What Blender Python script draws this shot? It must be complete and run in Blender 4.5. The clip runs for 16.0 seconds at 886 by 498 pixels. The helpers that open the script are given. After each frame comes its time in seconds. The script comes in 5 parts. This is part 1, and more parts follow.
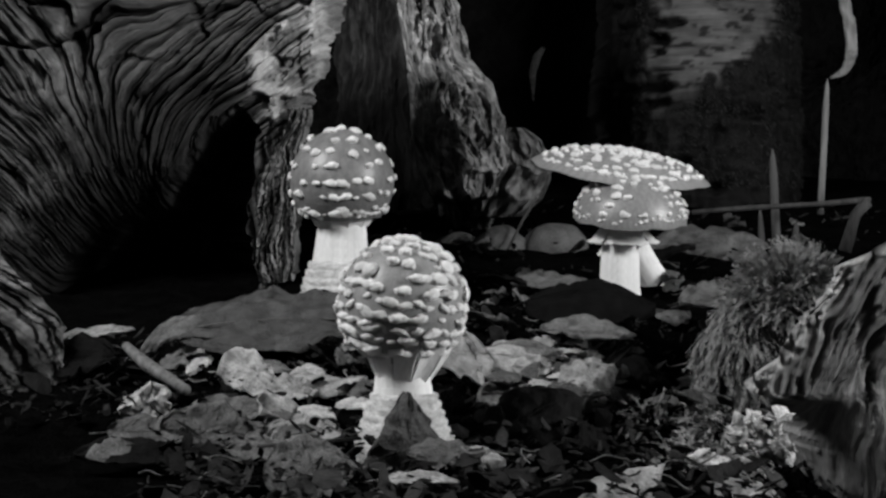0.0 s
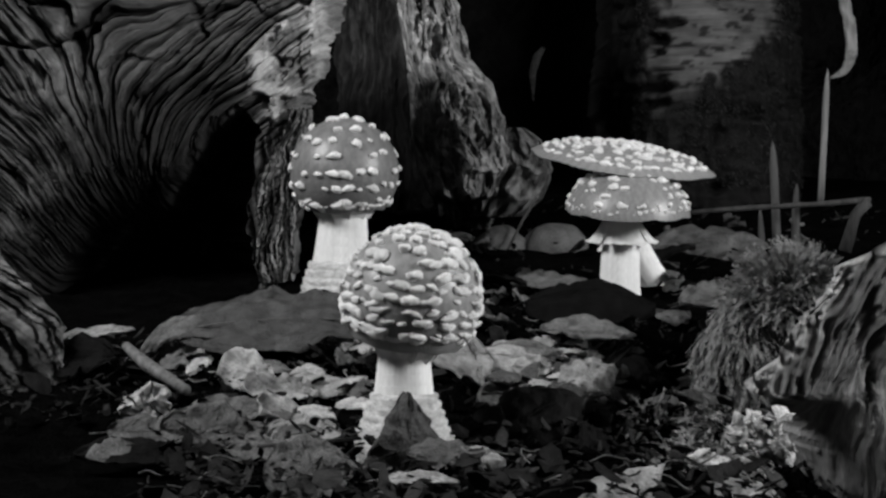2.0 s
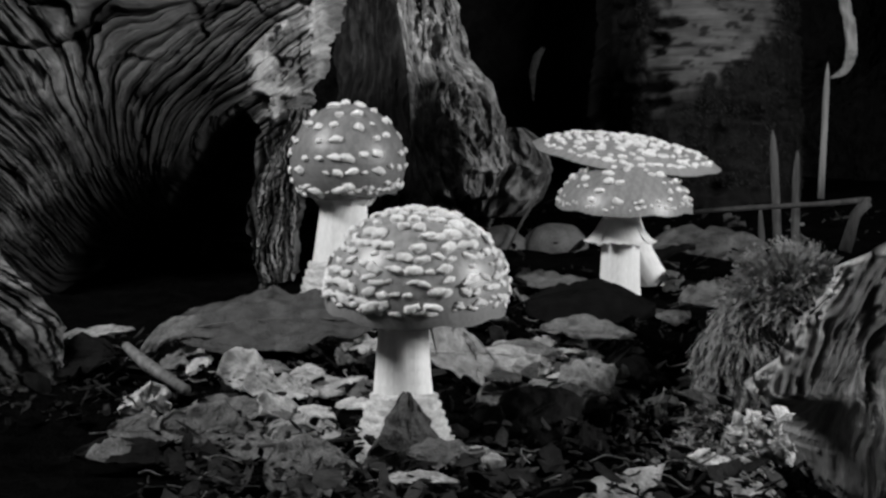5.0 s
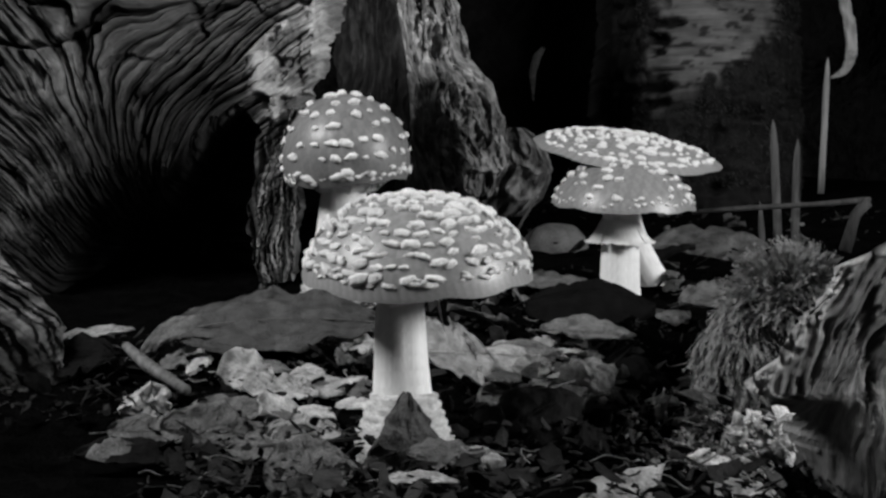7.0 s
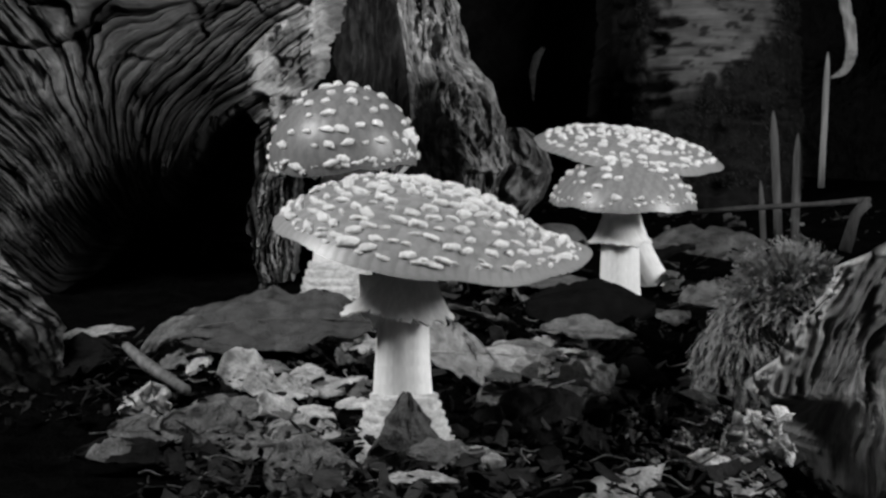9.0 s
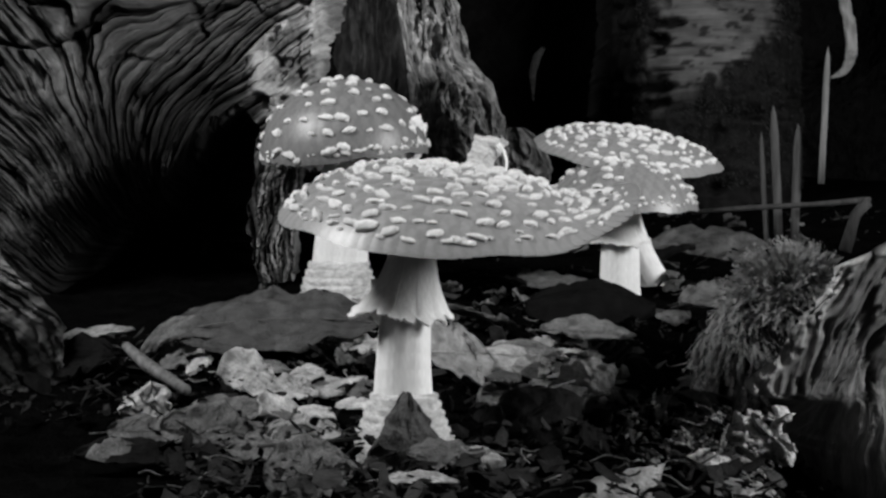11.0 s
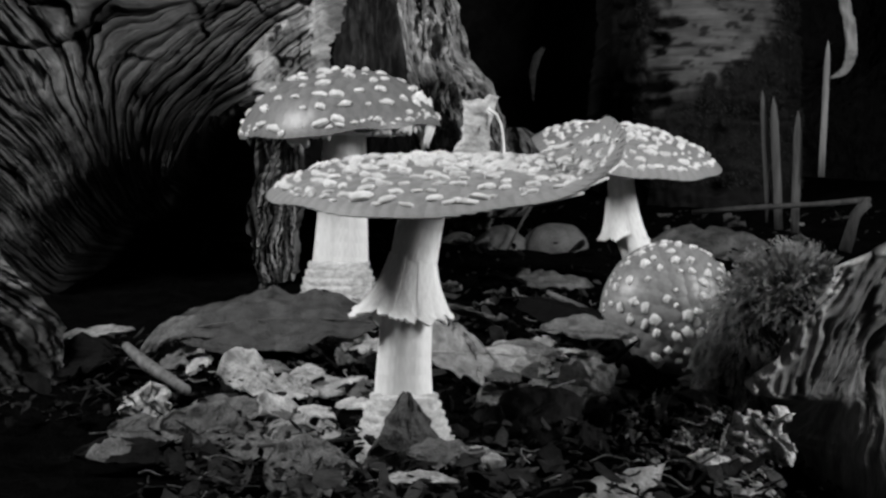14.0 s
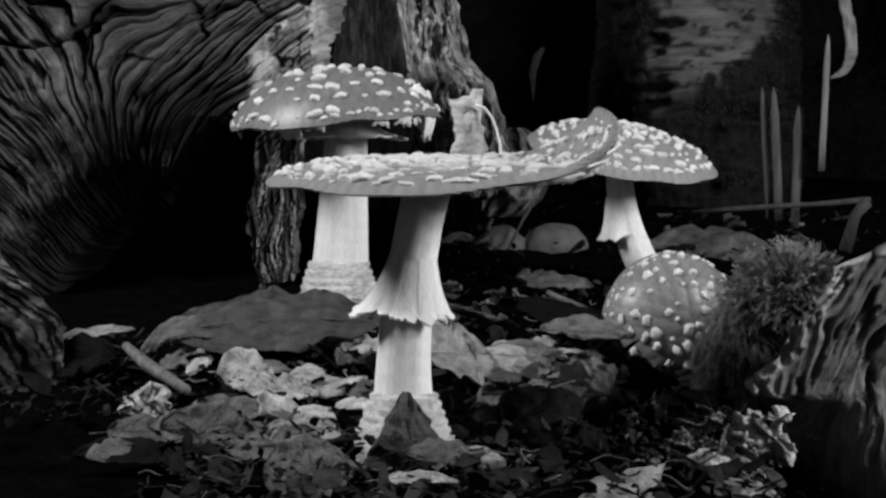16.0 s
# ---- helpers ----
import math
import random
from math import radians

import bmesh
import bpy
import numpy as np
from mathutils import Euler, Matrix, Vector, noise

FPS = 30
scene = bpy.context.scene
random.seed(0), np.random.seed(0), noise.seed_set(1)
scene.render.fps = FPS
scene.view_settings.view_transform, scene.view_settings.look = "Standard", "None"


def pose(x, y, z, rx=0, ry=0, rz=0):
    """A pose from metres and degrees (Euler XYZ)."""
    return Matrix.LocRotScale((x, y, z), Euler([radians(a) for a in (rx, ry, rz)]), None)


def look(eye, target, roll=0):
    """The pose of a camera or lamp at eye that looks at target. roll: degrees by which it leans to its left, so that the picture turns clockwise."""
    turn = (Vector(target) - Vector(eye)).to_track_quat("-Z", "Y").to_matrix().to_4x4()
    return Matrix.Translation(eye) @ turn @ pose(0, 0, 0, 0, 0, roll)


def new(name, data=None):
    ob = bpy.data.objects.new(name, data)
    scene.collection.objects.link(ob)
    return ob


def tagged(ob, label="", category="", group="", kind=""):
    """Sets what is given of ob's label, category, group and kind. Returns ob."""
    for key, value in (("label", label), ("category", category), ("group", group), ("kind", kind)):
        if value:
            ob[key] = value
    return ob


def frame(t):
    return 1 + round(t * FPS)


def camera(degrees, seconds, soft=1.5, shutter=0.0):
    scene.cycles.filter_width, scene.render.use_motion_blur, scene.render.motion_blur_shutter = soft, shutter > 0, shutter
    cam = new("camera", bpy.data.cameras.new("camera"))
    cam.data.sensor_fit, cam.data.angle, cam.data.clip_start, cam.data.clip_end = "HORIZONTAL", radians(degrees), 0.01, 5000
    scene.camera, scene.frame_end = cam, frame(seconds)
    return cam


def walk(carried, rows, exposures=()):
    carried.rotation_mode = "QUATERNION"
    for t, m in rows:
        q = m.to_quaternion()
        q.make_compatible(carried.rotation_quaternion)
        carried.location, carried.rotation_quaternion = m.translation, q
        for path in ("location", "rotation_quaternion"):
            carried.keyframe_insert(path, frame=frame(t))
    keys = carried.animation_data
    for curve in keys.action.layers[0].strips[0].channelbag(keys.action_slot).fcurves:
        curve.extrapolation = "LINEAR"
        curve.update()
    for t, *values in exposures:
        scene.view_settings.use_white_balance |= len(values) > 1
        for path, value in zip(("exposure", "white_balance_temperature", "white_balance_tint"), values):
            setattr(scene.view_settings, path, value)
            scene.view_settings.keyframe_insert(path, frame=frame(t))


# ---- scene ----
# ---- camera ----
cam = camera(40, 16.0, soft=2.6)
EYE = pose(0, 0, 0.1146, 86, 0, 0)
walk(cam, [(0.0, EYE), (16.0, EYE)])

# ---- light ----
world = bpy.data.worlds.new("overcast")
scene.world = world
world.use_nodes = True
wn = world.node_tree
sky = wn.nodes.new("ShaderNodeTexSky")
sky.sky_type, sky.sun_disc = "NISHITA", False
sky.sun_elevation, sky.sun_rotation = radians(20.7), radians(159)
grey_sky = wn.nodes.new("ShaderNodeRGBToBW")
wn.links.new(sky.outputs[0], grey_sky.inputs[0])
wn.links.new(grey_sky.outputs[0], wn.nodes["Background"].inputs[0])
wn.nodes["Background"].inputs[1].default_value = 0.009


def soft_lamp(name, eye, target, power, size):
    """One of the two soft lamps whose twin highlights show on the caps."""
    lamp = new(name, bpy.data.lights.new(name, "AREA"))
    lamp.data.shape, lamp.data.size, lamp.data.energy = "DISK", size, power
    lamp.matrix_world = look(eye, target)


soft_lamp("lamp_left", (-0.68, 0.36, 0.74), (0.0, 0.62, 0.08), 11.8, 0.30)
soft_lamp("lamp_right", (0.94, 0.34, 0.43), (0.0, 0.62, 0.08), 11.6, 0.30)
scene.view_settings.exposure = 0.0


# ---- materials ----
def material(name, dark, light, rough=0.8, size=60, stretch=(1, 1, 1), bump=0.3, fine=400, vary=0.0, spots=0.0, uv=False,
             depth=0.002, shine=0.3, toned=False, island=0.0, soft=0.0):
    """A grey surface: two scales of mottling, relief, and a shade that differs from piece to piece."""
    m = bpy.data.materials.new(name)
    m.use_nodes = True
    nt = m.node_tree
    n, l = nt.nodes, nt.links
    bsdf = n["Principled BSDF"]
    bsdf.inputs["Roughness"].default_value = rough
    bsdf.inputs["Specular IOR Level"].default_value = shine
    if soft:
        bsdf.inputs["Subsurface Weight"].default_value = soft
        bsdf.inputs["Subsurface Radius"].default_value = (1, 1, 1)
        bsdf.inputs["Subsurface Scale"].default_value = 0.004
    co = n.new("ShaderNodeTexCoord")
    mp = n.new("ShaderNodeMapping")
    mp.inputs["Scale"].default_value = stretch
    l.new(co.outputs["UV" if uv else "Object"], mp.inputs[0])
    big, small = n.new("ShaderNodeTexNoise"), n.new("ShaderNodeTexNoise")
    big.inputs["Scale"].default_value, small.inputs["Scale"].default_value = size, fine
    big.inputs["Detail"].default_value, small.inputs["Detail"].default_value = 6, 4
    big.inputs["Roughness"].default_value = 0.65
    l.new(mp.outputs[0], big.inputs[0])
    l.new(mp.outputs[0], small.inputs[0])
    mixed = n.new("ShaderNodeMath")
    mixed.operation = "MULTIPLY_ADD"
    l.new(small.outputs[0], mixed.inputs[0])
    mixed.inputs[1].default_value = 0.45
    l.new(big.outputs[0], mixed.inputs[2])
    ramp = n.new("ShaderNodeMapRange")
    ramp.inputs["From Min"].default_value, ramp.inputs["From Max"].default_value = 0.5, 0.95
    ramp.inputs["To Min"].default_value, ramp.inputs["To Max"].default_value = dark, light
    l.new(mixed.outputs[0], ramp.inputs[0])
    out = ramp.outputs[0]
    if spots:
        vo = n.new("ShaderNodeTexVoronoi")
        vo.inputs["Scale"].default_value = size * 0.7
        l.new(mp.outputs[0], vo.inputs[0])
        sp = n.new("ShaderNodeMapRange")
        sp.inputs["From Min"].default_value, sp.inputs["From Max"].default_value = 0.12, 0.3
        sp.inputs["To Min"].default_value, sp.inputs["To Max"].default_value = 1 - spots, 1
        l.new(vo.outputs[0], sp.inputs[0])
        mu = n.new("ShaderNodeMath")
        mu.operation = "MULTIPLY"
        l.new(out, mu.inputs[0])
        l.new(sp.outputs[0], mu.inputs[1])
        out = mu.outputs[0]
    if toned:
        at = n.new("ShaderNodeAttribute")
        at.attribute_name = "tone"
        mu = n.new("ShaderNodeMath")
        mu.operation = "MULTIPLY"
        l.new(out, mu.inputs[0])
        l.new(at.outputs["Fac"], mu.inputs[1])
        out = mu.outputs[0]
    if island:
        geo = n.new("ShaderNodeNewGeometry")
        pw = n.new("ShaderNodeMath")
        pw.operation = "POWER"
        l.new(geo.outputs["Random Per Island"], pw.inputs[0])
        pw.inputs[1].default_value = 2.5
        vr = n.new("ShaderNodeMapRange")
        vr.inputs["To Min"].default_value, vr.inputs["To Max"].default_value = 1 - island, 1 + 3 * island
        l.new(pw.outputs[0], vr.inputs[0])
        mu = n.new("ShaderNodeMath")
        mu.operation = "MULTIPLY"
        l.new(out, mu.inputs[0])
        l.new(vr.outputs[0], mu.inputs[1])
        out = mu.outputs[0]
    if vary:
        info = n.new("ShaderNodeObjectInfo")
        vr = n.new("ShaderNodeMapRange")
        vr.inputs["To Min"].default_value, vr.inputs["To Max"].default_value = 1 - vary, 1 + vary
        l.new(info.outputs["Random"], vr.inputs[0])
        mu = n.new("ShaderNodeMath")
        mu.operation = "MULTIPLY"
        l.new(out, mu.inputs[0])
        l.new(vr.outputs[0], mu.inputs[1])
        out = mu.outputs[0]
    l.new(out, bsdf.inputs["Base Color"])
    bp = n.new("ShaderNodeBump")
    bp.inputs["Strength"].default_value, bp.inputs["Distance"].default_value = bump, depth
    l.new(mixed.outputs[0], bp.inputs["Height"])
    l.new(bp.outputs[0], bsdf.inputs["Normal"])
    return m


SKIN = material("cap_skin", 0.10, 0.19, 0.42, 40, bump=0.15, vary=0.06, depth=0.001, shine=0.5)
SKIN_MID = material("cap_skin_mid", 0.125, 0.24, 0.4, 40, bump=0.15, vary=0.06, depth=0.001, shine=0.5)
SKIN_PALE = material("cap_skin_pale", 0.155, 0.28, 0.4, 40, bump=0.15, vary=0.06, depth=0.001, shine=0.5)
WART = material("veil_wart", 0.5, 0.82, 0.85, 500, bump=0.5, fine=1500, vary=0.1, depth=0.001)
FLESH = material("stem_flesh", 0.58, 0.80, 0.75, 90, (1, 1, 0.25), 0.35, 700, depth=0.001, soft=0.4)
BULB = material("bulb_crust", 0.22, 0.66, 0.85, 160, (1, 1, 2.5), 0.7, 900)
GILL = material("gill", 0.5, 0.72, 0.8, 200, bump=0.3, soft=0.4)
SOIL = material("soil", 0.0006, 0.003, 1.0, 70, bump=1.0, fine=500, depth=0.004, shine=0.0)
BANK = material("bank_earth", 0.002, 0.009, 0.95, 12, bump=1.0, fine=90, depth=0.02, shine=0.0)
LEAF = material("dead_leaf", 0.015, 0.095, 0.6, 120, bump=0.9, fine=800, vary=0.55, spots=0.3)
LEAF_MID = material("dead_leaf_grey", 0.025, 0.14, 0.6, 100, bump=0.9, fine=800, vary=0.3, spots=0.6)
LEAF_PALE = material("dead_leaf_pale", 0.13, 0.48, 0.55, 110, bump=0.9, fine=800, vary=0.35, spots=0.4)
LEAF_DARK = material("dead_leaf_wet", 0.002, 0.008, 0.75, 90, bump=0.5, fine=700, vary=0.4, shine=0.04)
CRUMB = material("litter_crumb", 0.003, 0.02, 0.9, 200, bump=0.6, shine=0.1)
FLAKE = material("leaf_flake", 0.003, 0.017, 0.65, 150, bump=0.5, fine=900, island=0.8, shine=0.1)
TWIG = material("twig_bark", 0.012, 0.045, 0.85, 150, (1, 1, 0.2), 0.6)
STRAW = material("dry_straw", 0.06, 0.15, 0.6, 200, (1, 1, 0.1), 0.4)
STRAW_DIM = material("old_straw", 0.02, 0.065, 0.7, 200, (1, 1, 0.1), 0.4)
STONE = material("river_stone", 0.03, 0.10, 0.85, 60, bump=0.9, fine=600)
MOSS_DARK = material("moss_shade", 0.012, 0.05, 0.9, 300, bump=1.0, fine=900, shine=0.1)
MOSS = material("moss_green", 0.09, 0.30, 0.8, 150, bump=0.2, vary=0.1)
LOG = material("log_wood", 0.08, 0.28, 0.75, 3.2, (14, 1.2, 1), 0.9, 22, uv=True, depth=0.003, toned=True, shine=0.12)
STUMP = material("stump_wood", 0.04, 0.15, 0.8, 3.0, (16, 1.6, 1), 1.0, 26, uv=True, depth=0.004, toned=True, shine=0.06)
CHIP = material("rotten_chip", 0.15, 0.55, 0.9, 200, bump=0.9, fine=900, vary=0.4, shine=0.1)
ROOT = material("root_wood", 0.07, 0.20, 0.85, 60, (1, 1, 0.7), 1.0, 260, depth=0.003, toned=True, shine=0.08)
MOSS_BARK = material("bark_moss", 0.012, 0.05, 0.95, 300, bump=1.0, fine=900, shine=0.05)
BIRCH = material("birch_bark", 0.025, 0.12, 0.7, 14, (0.35, 0.35, 3.0), 0.6, 60, depth=0.004, toned=True, shine=0.08)


# ---- mesh helpers ----
def link(name, bm, mat, parent=None, label="", smooth=True):
    me = bpy.data.meshes.new(name)
    bm.to_mesh(me)
    bm.free()
    me.materials.append(mat)
    if smooth:
        me.shade_smooth()
    ob = new(name, me)
    if parent:
        ob.parent = parent
    return tagged(ob, label)


def part(name, bm, mat, parent, label="", smooth=True):
    return link(name, bm, mat, parent, label, smooth)


def piece(name, me, parent, m):
    ob = new(name, me)
    ob.parent = parent
    ob.matrix_local = m
    return ob


def lattice(seed, shape):
    return np.random.RandomState(seed).rand(*shape)


def fade(a):
    return a * a * (3 - 2 * a)


def noise2(u, v, seed=0, octaves=4, gain=0.5):
    """Smooth value noise over arrays, 0 to 1."""
    table, total, amp, acc = lattice(seed, (256, 256)), 0.0, 1.0, 0.0
    for _ in range(octaves):
        i, j = np.floor(u).astype(int), np.floor(v).astype(int)
        f, g = fade(u - i), fade(v - j)
        a, b = table[i % 256, j % 256], table[(i + 1) % 256, j % 256]
        c, d = table[i % 256, (j + 1) % 256], table[(i + 1) % 256, (j + 1) % 256]
        acc = acc + amp * (a * (1 - f) * (1 - g) + b * f * (1 - g) + c * (1 - f) * g + d * f * g)
        total, amp, u, v = total + amp, amp * gain, u * 2.03 + 17.1, v * 2.03 + 5.7
    return acc / total


def step(a, lo, hi):
    return fade(np.clip((a - lo) / (hi - lo), 0, 1))


def slab(name, x, y, z, back, mats, pick=None, uv=None, shift=0.0, tone=None):
    """A solid with a carved face: the grid x, y, z is the face, closed by a rim and a back at depth back."""
    rows, cols = x.shape
    verts = list(zip(x.ravel().tolist(), y.ravel().tolist(), z.ravel().tolist()))
    faces = [(r * cols + c, r * cols + c + 1, (r + 1) * cols + c + 1, (r + 1) * cols + c)
             for r in range(rows - 1) for c in range(cols - 1)]
    edge = ([c for c in range(cols)] + [r * cols + cols - 1 for r in range(1, rows)]
            + [(rows - 1) * cols + c for c in range(cols - 2, -1, -1)] + [r * cols for r in range(rows - 2, 0, -1)])
    base = len(verts)
    verts += [(verts[k][0] + shift, max(back, verts[k][1] + 0.005), verts[k][2]) for k in edge]
    n = len(edge)
    front = len(faces)
    faces += [(edge[(k + 1) % n], edge[k], base + k, base + (k + 1) % n) for k in range(n)]
    faces.append(tuple(base + k for k in range(n)))
    me = bpy.data.meshes.new(name)
    me.from_pydata(verts, [], faces)
    for m in mats:
        me.materials.append(m)
    kind = np.zeros(len(faces), dtype=np.int32)
    if pick is not None:
        kind[:front] = pick[:-1, :-1].ravel()
    me.polygons.foreach_set("material_index", kind)
    if uv is not None:
        layer = me.uv_layers.new(name="grain")
        loops = np.zeros(len(me.loops), dtype=np.int32)
        me.loops.foreach_get("vertex_index", loops)
        full = np.zeros((len(verts), 2))
        full[:base, 0], full[:base, 1] = uv[0].ravel(), uv[1].ravel()
        full[base:] = full[np.array(edge)]
        layer.data.foreach_set("uv", full[loops].astype(np.float32).ravel())
    if tone is not None:
        full = np.ones(len(verts), dtype=np.float32)
        full[:base] = tone.ravel()
        full[base:] = full[np.array(edge)]
        me.attributes.new("tone", "FLOAT", "POINT").data.foreach_set("value", full)
    me.shade_smooth()
    return new(name, me)


def tube(points, radii, sides=10, rough=0.0, seed=0, flat=1.0):
    """A bmesh tube along points."""
    rnd = random.Random(seed)
    bm = bmesh.new()
    rings = []
    pts = [Vector(p) for p in points]
    side = None
    for k, p in enumerate(pts):
        d = (pts[min(k + 1, len(pts) - 1)] - pts[max(k - 1, 0)]).normalized()
        side = (Vector((1, 0.03, 0.02)) if abs(d.x) < 0.9 else Vector((0, 1, 0.02))) if side is None else side
        side = (side - d * side.dot(d)).normalized()
        up = d.cross(side)
        rings.append([bm.verts.new(p + (side * math.cos(a) + up * math.sin(a) * flat) * radii[k] * (1 + rough * rnd.uniform(-1, 1)))
                      for a in (2 * math.pi * i / sides for i in range(sides))])
    for a, b in zip(rings, rings[1:]):
        for i in range(sides):
            bm.faces.new((a[i], a[(i + 1) % sides], b[(i + 1) % sides], b[i]))
    bm.faces.new(rings[0][::-1])
    bm.faces.new(rings[-1])
    return bm


def lathe(profile, sides=32, wobble=0.0, seed=0, ripple=0.0, along=400):
    """A solid of revolution from (radius, height) pairs, bottom to top, with an uneven outline."""
    bm = bmesh.new()
    rings = []
    for r, h in profile:
        ring = []
        for i in range(sides):
            a = 2 * math.pi * i / sides
            k = 1 + wobble * (noise.noise((math.cos(a) * 3 + seed, math.sin(a) * 3, h * along)) + 0.5 * noise.noise((math.cos(a) * 9, math.sin(a) * 9 + seed, h * along * 2)))
            ring.append(bm.verts.new((r * k * math.cos(a), r * k * math.sin(a), h + ripple * noise.noise((math.cos(a) * 4, math.sin(a) * 4, h * 300 + seed)))))
        rings.append(ring)
    for a, b in zip(rings, rings[1:]):
        for i in range(sides):
            bm.faces.new((a[i], a[(i + 1) % sides], b[(i + 1) % sides], b[i]))
    bm.faces.new([bm.verts.new(v.co) for v in rings[0][::-1]])
    bm.faces.new([bm.verts.new(v.co) for v in rings[-1]])
    return bm


def ground_height(x, y):
    """The forest floor: rises gently away from the camera."""
    dip = 0.034 * np.exp(-((x - 0.17) / 0.085) ** 2 - ((y - 0.655) / 0.08) ** 2)
    dip = dip + 0.065 * step(x, 0.122, 0.150) * np.exp(-((y - 0.43) / 0.10) ** 2)
    return np.where(y < 0.5, 0.05 * (y - 0.5), 0.104 * (y - 0.5)) - dip


# ---- ground and distance ----
def build_ground():
    u = np.linspace(-1, 1, 261)
    v = np.linspace(0, 1, 300)
    gx = np.sign(u) * (np.abs(u) * 0.7 + 14 * np.abs(u) ** 7)
    gy = -6 * (1 - v) ** 9 + 0.1 + 1.35 * v + 14 * v ** 12
    x, y = np.meshgrid(gx, gy)
    z = ground_height(np.clip(x, -2, 2), np.clip(y, -0.2, 1.6))
    near = np.exp(-(np.maximum(np.abs(x) - 0.5, 0) ** 2 + np.maximum(np.abs(y - 0.6) - 0.6, 0) ** 2) * 8)
    z = z + near * (0.012 * (noise2(x * 22 + 90, y * 22 + 90, 3) - 0.6) + 0.004 * (noise2(x * 120 + 90, y * 120 + 90, 4) - 0.5)) - 0.003
    me = bpy.data.meshes.new("ground")
    rows, cols = x.shape
    me.from_pydata(list(zip(x.ravel().tolist(), y.ravel().tolist(), z.ravel().tolist())), [],
                   [(r * cols + c, r * cols + c + 1, (r + 1) * cols + c + 1, (r + 1) * cols + c) for r in range(rows - 1) for c in range(cols - 1)])
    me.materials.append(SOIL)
    me.shade_smooth()
    tagged(new("ground", me), "dark damp forest soil under leaf litter", "ground", kind="structure")


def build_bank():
    """The earth bank that closes the clearing behind the trunks, coloured near black for unlit distance."""
    # Right arm past the view is added to block light from that side.
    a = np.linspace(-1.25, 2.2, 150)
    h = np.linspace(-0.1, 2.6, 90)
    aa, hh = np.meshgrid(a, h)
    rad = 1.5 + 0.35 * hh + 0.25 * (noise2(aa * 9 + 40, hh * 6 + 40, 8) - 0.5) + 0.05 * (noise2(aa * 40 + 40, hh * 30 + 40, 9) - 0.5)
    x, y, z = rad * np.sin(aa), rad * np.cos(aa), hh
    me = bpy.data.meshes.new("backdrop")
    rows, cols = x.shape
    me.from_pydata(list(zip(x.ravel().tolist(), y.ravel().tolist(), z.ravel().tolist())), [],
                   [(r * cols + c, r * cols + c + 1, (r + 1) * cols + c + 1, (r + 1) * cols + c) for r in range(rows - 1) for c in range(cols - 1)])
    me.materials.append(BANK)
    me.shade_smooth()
    tagged(new("backdrop", me), "earth bank behind the tree trunks, coloured near black as unlit", "bank", kind="structure")


build_ground()
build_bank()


# ---- stump, root, trunk, log ----
def lines(n, w):
    """Narrow furrows along the level lines of a noise: 1 in the furrow, 0 beside it."""
    return np.clip(1 - np.abs(n - 0.5) / w, 0, 1)


